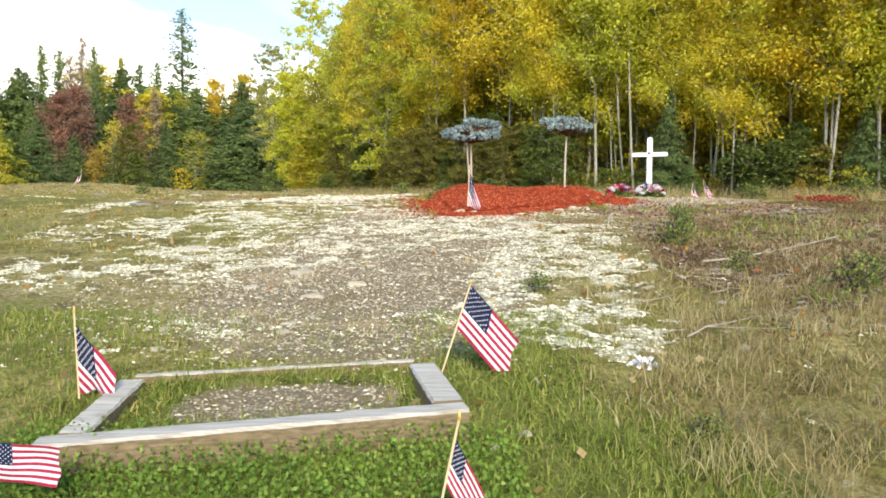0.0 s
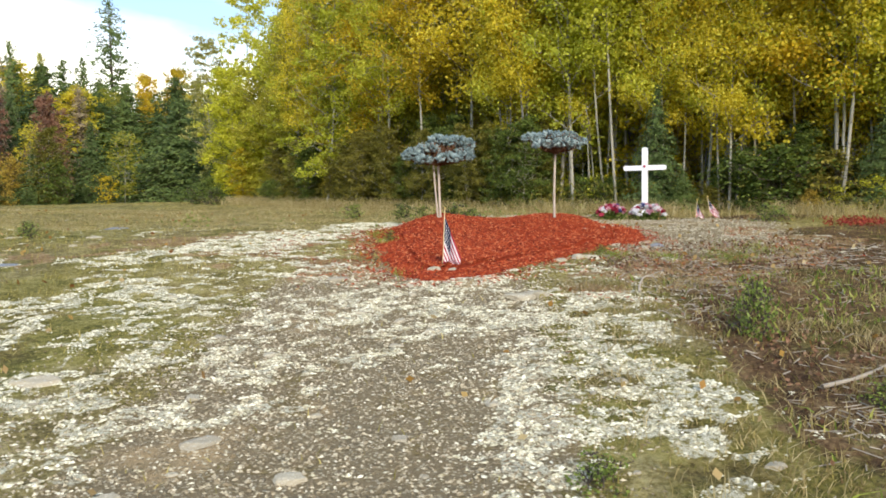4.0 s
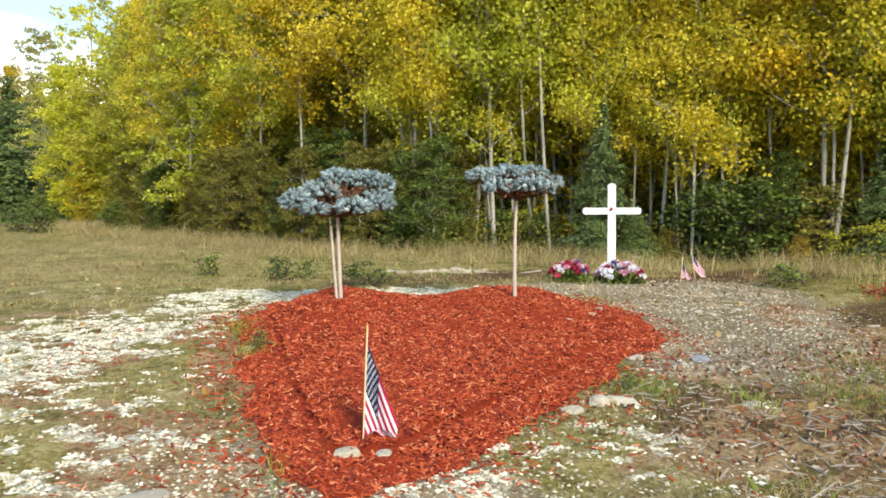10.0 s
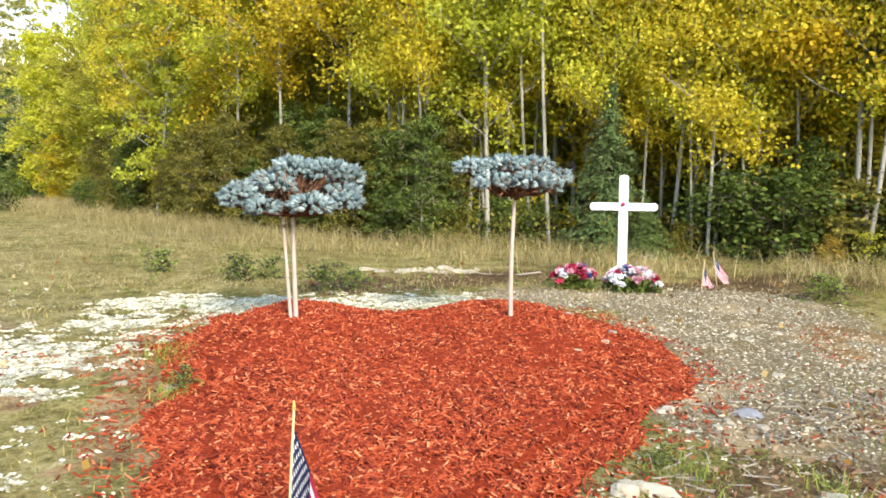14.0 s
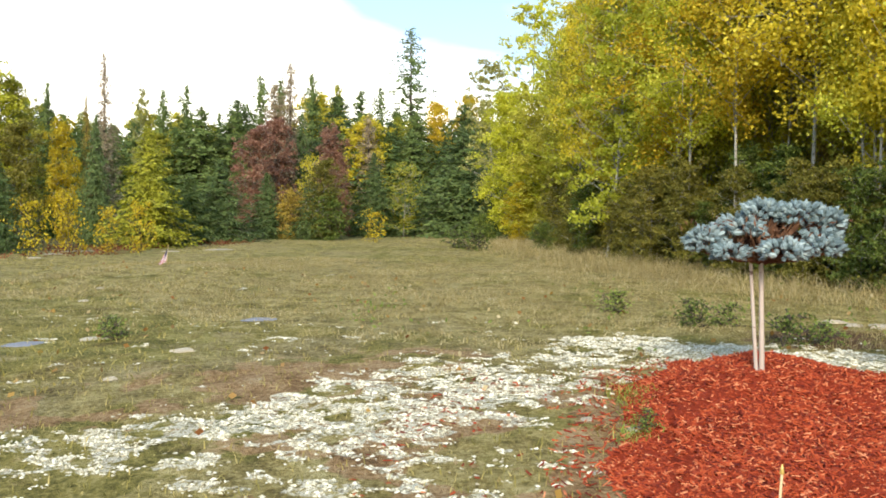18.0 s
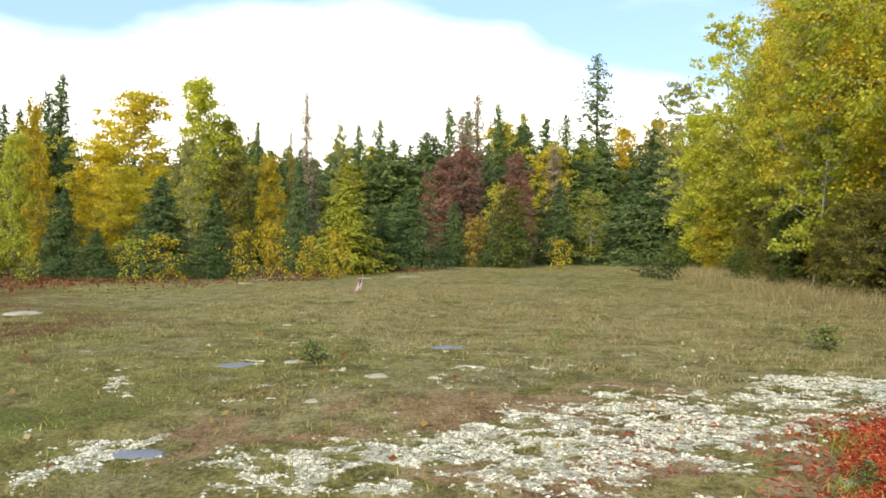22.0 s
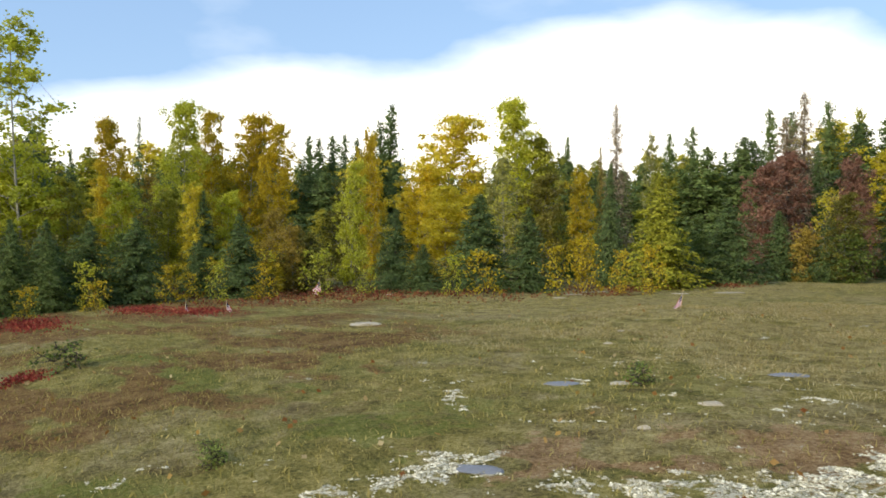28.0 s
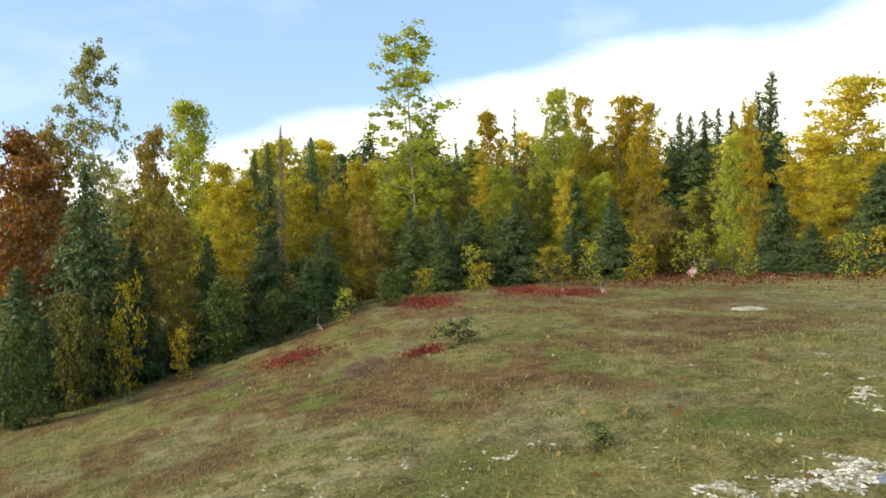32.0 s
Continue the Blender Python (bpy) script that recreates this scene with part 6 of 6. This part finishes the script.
tuftn = lambda x, y, f, s: sm(0.42, 0.62, fbm(x * f, y * f, s))
x, y, r = scatter(120000, -14, 7, 3.0, 22, grown(lambda x, y: (0.25 + 0.75 * tuftn(x, y, 1.7, 61)) * (1 - 0.75 * sm(13.8, 15, y))), 205)
cover("field_grass", blades(x, y, 0.05, 0.007, r, 1.1), M_FIELD, "short olive and straw-coloured field grass", "grass")
x, y, r = scatter(60000, -30, -4, 2, 36, grown(lambda x, y: 0.15 + 0.85 * tuftn(x, y, 0.8, 62)), 206)
cover("far_field_grass", blades(x, y, 0.05, 0.014, r, 1.4), M_FIELD, "olive and straw-coloured grass across the field", "grass")
x, y, r = scatter(60000, 0.3, 5.5, 1.0, 9.5, lambda x, y: clear(x, y) * np.clip(sm(0.5, 1.2, x) - zones(x, y)["white"] - 0.6 * zones(x, y)["gravel"], 0, 1) * (0.12 + 0.88 * tuftn(x, y, 1.9, 63)), 207)
cover("tussock_grass", blades(x, y, 0.075, 0.006, r, 1.6), M_TUSSOCK, "bleached tussocks of dry grass", "grass")
x, y, r = scatter(14000, 0.5, 6.5, 1.0, 13, lambda x, y: clear(x, y) * zones(x, y)["heath"] * (1 - tuftn(x, y, 1.9, 63) * 0.7), 208)
cover("heath", blades(x, y, 0.04, 0.009, r, 2.0), blade_mat("heath_growth", (0.07, 0.05, 0.02), (0.15, 0.09, 0.035), (0.16, 0.14, 0.035), (0.26, 0.17, 0.08)), "brown and olive heath plants", "heath")
x, y, r = scatter(9000, 0.6, 5.5, 1.0, 9.5, lambda x, y: clear(x, y) * zones(x, y)["heath"] * tuftn(x, y, 1.1, 66), 218)
cover("moss_growth", blades(x, y, 0.07, 0.016, r, 1.2), M_LAWN, "green mossy growth among the heath", "moss")


x, y, r = scatter(120000, -10, 8, 14.4, 25, grown(lambda x, y: 0.1 + 0.9 * tuftn(x, y, 1.3, 67)), 230)
cover("pale_grass", blades(x, y, 0.06, 0.007, r, 1.7), M_STRAW, "pale dry grass behind the mulch bed", "grass")
x, y, r = scatter(1600, -4, 8, 14.6, 20, grown(lambda x, y: tuftn(x, y, 0.8, 68) ** 2), 231)
at = np.stack([x, y, surface(x, y) + r.random(len(x)) ** 2 * 0.16], -1)
cover("weeds", leaf_quads(at, 0.06, 0.03, r, up=0.3), M_FRESH, "low green weeds in the dry grass", "weeds")


def edge_band(n, near, far, seed):
    """Places in a band along the foot of the aspen stand."""
    r = np.random.default_rng(seed)
    s, o = r.uniform(0, 36, n), -r.uniform(near, far, n)
    e = np.array([edge_at(v) for v in s])
    x, y = e[:, 0] + e[:, 2] * o, e[:, 1] + e[:, 3] * o
    k = (clear(x, y) > 0) & (r.random(n) < 0.2 + 0.8 * tuftn(x, y, 0.9, 64))
    return x[k], y[k], r


x, y, r = edge_band(14000, -0.9, 0.9, 232)
at = np.stack([x, y, surface(x, y) + r.random(len(x)) ** 1.5 * 0.55], -1)
cover("edge_weeds", leaf_quads(at, 0.075, 0.035, r, up=0.3), M_OLIVE, "dark olive weeds along the edge of the trees", "weeds")
r = np.random.default_rng(233)
cx, cy = r.uniform(0.9, 3.6, 90), r.uniform(1.7, 5.8, 90)
x, y = (np.repeat(cx, 70) + r.normal(size=6300) * 0.07), (np.repeat(cy, 70) + r.normal(size=6300) * 0.07)
cover("straw_tussocks", blades(x, y, 0.13, 0.004, r, 0.9), M_STRAW, "pale dry tussocks in the grass", "grass")
x, y, r = edge_band(36000, -0.8, 2.8, 209)
cover("edge_grass", blades(x, y, 0.24, 0.008, r, 1.2), M_STRAW, "tall bleached grass along the edge of the trees", "grass")
x, y, r = scatter(60000, -30, -14, 4, 40, lambda x, y: sm(18, 22, np.hypot(x, y - 7.6)) * (1 - sm(26, 29, np.hypot(x, y - 7.6))) * tuftn(x, y, 0.5, 65), 210)
at = np.stack([x, y, surface(x, y) + r.random(len(x)) * 0.13], -1)
cover("red_undergrowth", leaf_quads(at, 0.07, 0.05, r), M_RUST, "rust-red low growth below the western trees", "undergrowth")
spots = ((-17.9, 11.0, 1.3, 0.3), (-17.0, 14.0, 0.9, 0.4), (-11.3, 9.7, 0.26, 0.16), (-14.0, 8.0, 0.7, 0.3), (-18.6, 13.4, 0.9, 0.3), (6.3, 13.4, 0.35, 0.2))
parts_ = []
for i, (px, py, rx, ry) in enumerate(spots):
    r = np.random.default_rng(220 + i)
    n = int(1500 * rx)
    x, y = px + r.normal(size=n) * rx * 0.6, py + r.normal(size=n) * ry
    parts_.append(leaf_quads(np.stack([x, y, surface(x, y) + r.random(n) * 0.08], -1), 0.045, 0.03, r))
cover("scarlet_growth", joined(parts_), M_SCARLET, "scarlet autumn blueberry patches", "undergrowth")
x, y, r = scatter(14000, -1.6, 4.6, 8.8, 13.6, lambda x, y: clear(x, y) * zones(x, y)["rust"] * 0.22, 211)
litter_v, litter_f = chips(len(x), 212, lambda rr, n: (x[:n], y[:n]), surface, 0.035, 0.012, 0.004, 0.3)
cover("chip_litter", (litter_v, litter_f), M_MULCH, "red wood chips strewn over the ground", "mulch")
spots_g = ((-0.37, 12.98, 0.14, 260), (-0.25, 12.24, 0.1, 120), (1.95, 10.9, 0.12, 90), (2.6, 10.56, 0.12, 160), (3.2, 10.5, 0.22, 420), (3.7, 10.9, 0.3, 300), (2.1, 10.77, 0.12, 160), (-0.1, 10.1, 0.1, 60))
parts_ = []
for i, (px, py, rad, n) in enumerate(spots_g):
    r = np.random.default_rng(240 + i)
    parts_.append(blades(px + r.normal(size=n) * rad * 0.6, py + r.normal(size=n) * rad, 0.06, 0.006, r, 1.2, bed_top))
cover("grass_tufts", joined(parts_), M_LAWN, "fresh green grass tufts at the mulch edge", "grass")
x, y, r = scatter(1300, -12, 6, 1.5, 20, lambda x, y: clear(x, y) * 0.6, 213)
cover("fallen_leaves", leaf_quads(np.stack([x, y, surface(x, y) + 0.03], -1), 0.06, 0.045, r), leaf_mat("fallen_leaf", (0.25, 0.09, 0.03), (0.42, 0.25, 0.06), (0.6, 0.5, 0.3)), "fallen autumn leaves on the grass", "leaves")
right_side = lambda x, y: clear(x, y) * np.clip(sm(1.6, 2.3, x) * (1 - 0.6 * zones(x, y)["white"]) * (1 - sm(10.8, 12.2, y)), 0, 1)
x, y, r = scatter(9000, 1.0, 5.2, 4.6, 12, lambda x, y: right_side(x, y) * (0.2 + 0.8 * tuftn(x, y, 1.4, 83)) * 0.7, 260)
cover("twig_litter", chips(len(x), 261, lambda rr, n: (x[:n], y[:n]), surface, 0.1, 0.006, 0.005, 0.18), M_BRANCH, "fine dead twigs strewn over the heath", "twigs")
x, y, r = scatter(16000, 1.0, 5.6, 4.6, 12, lambda x, y: right_side(x, y) * (0.1 + 0.9 * tuftn(x, y, 1.1, 84)), 262)
cover("rusty_litter", leaf_quads(np.stack([x, y, surface(x, y) + r.random(len(x)) * 0.03], -1), 0.035, 0.024, r), M_LITTER, "rust-brown fallen leaf litter over the heath", "leaves")
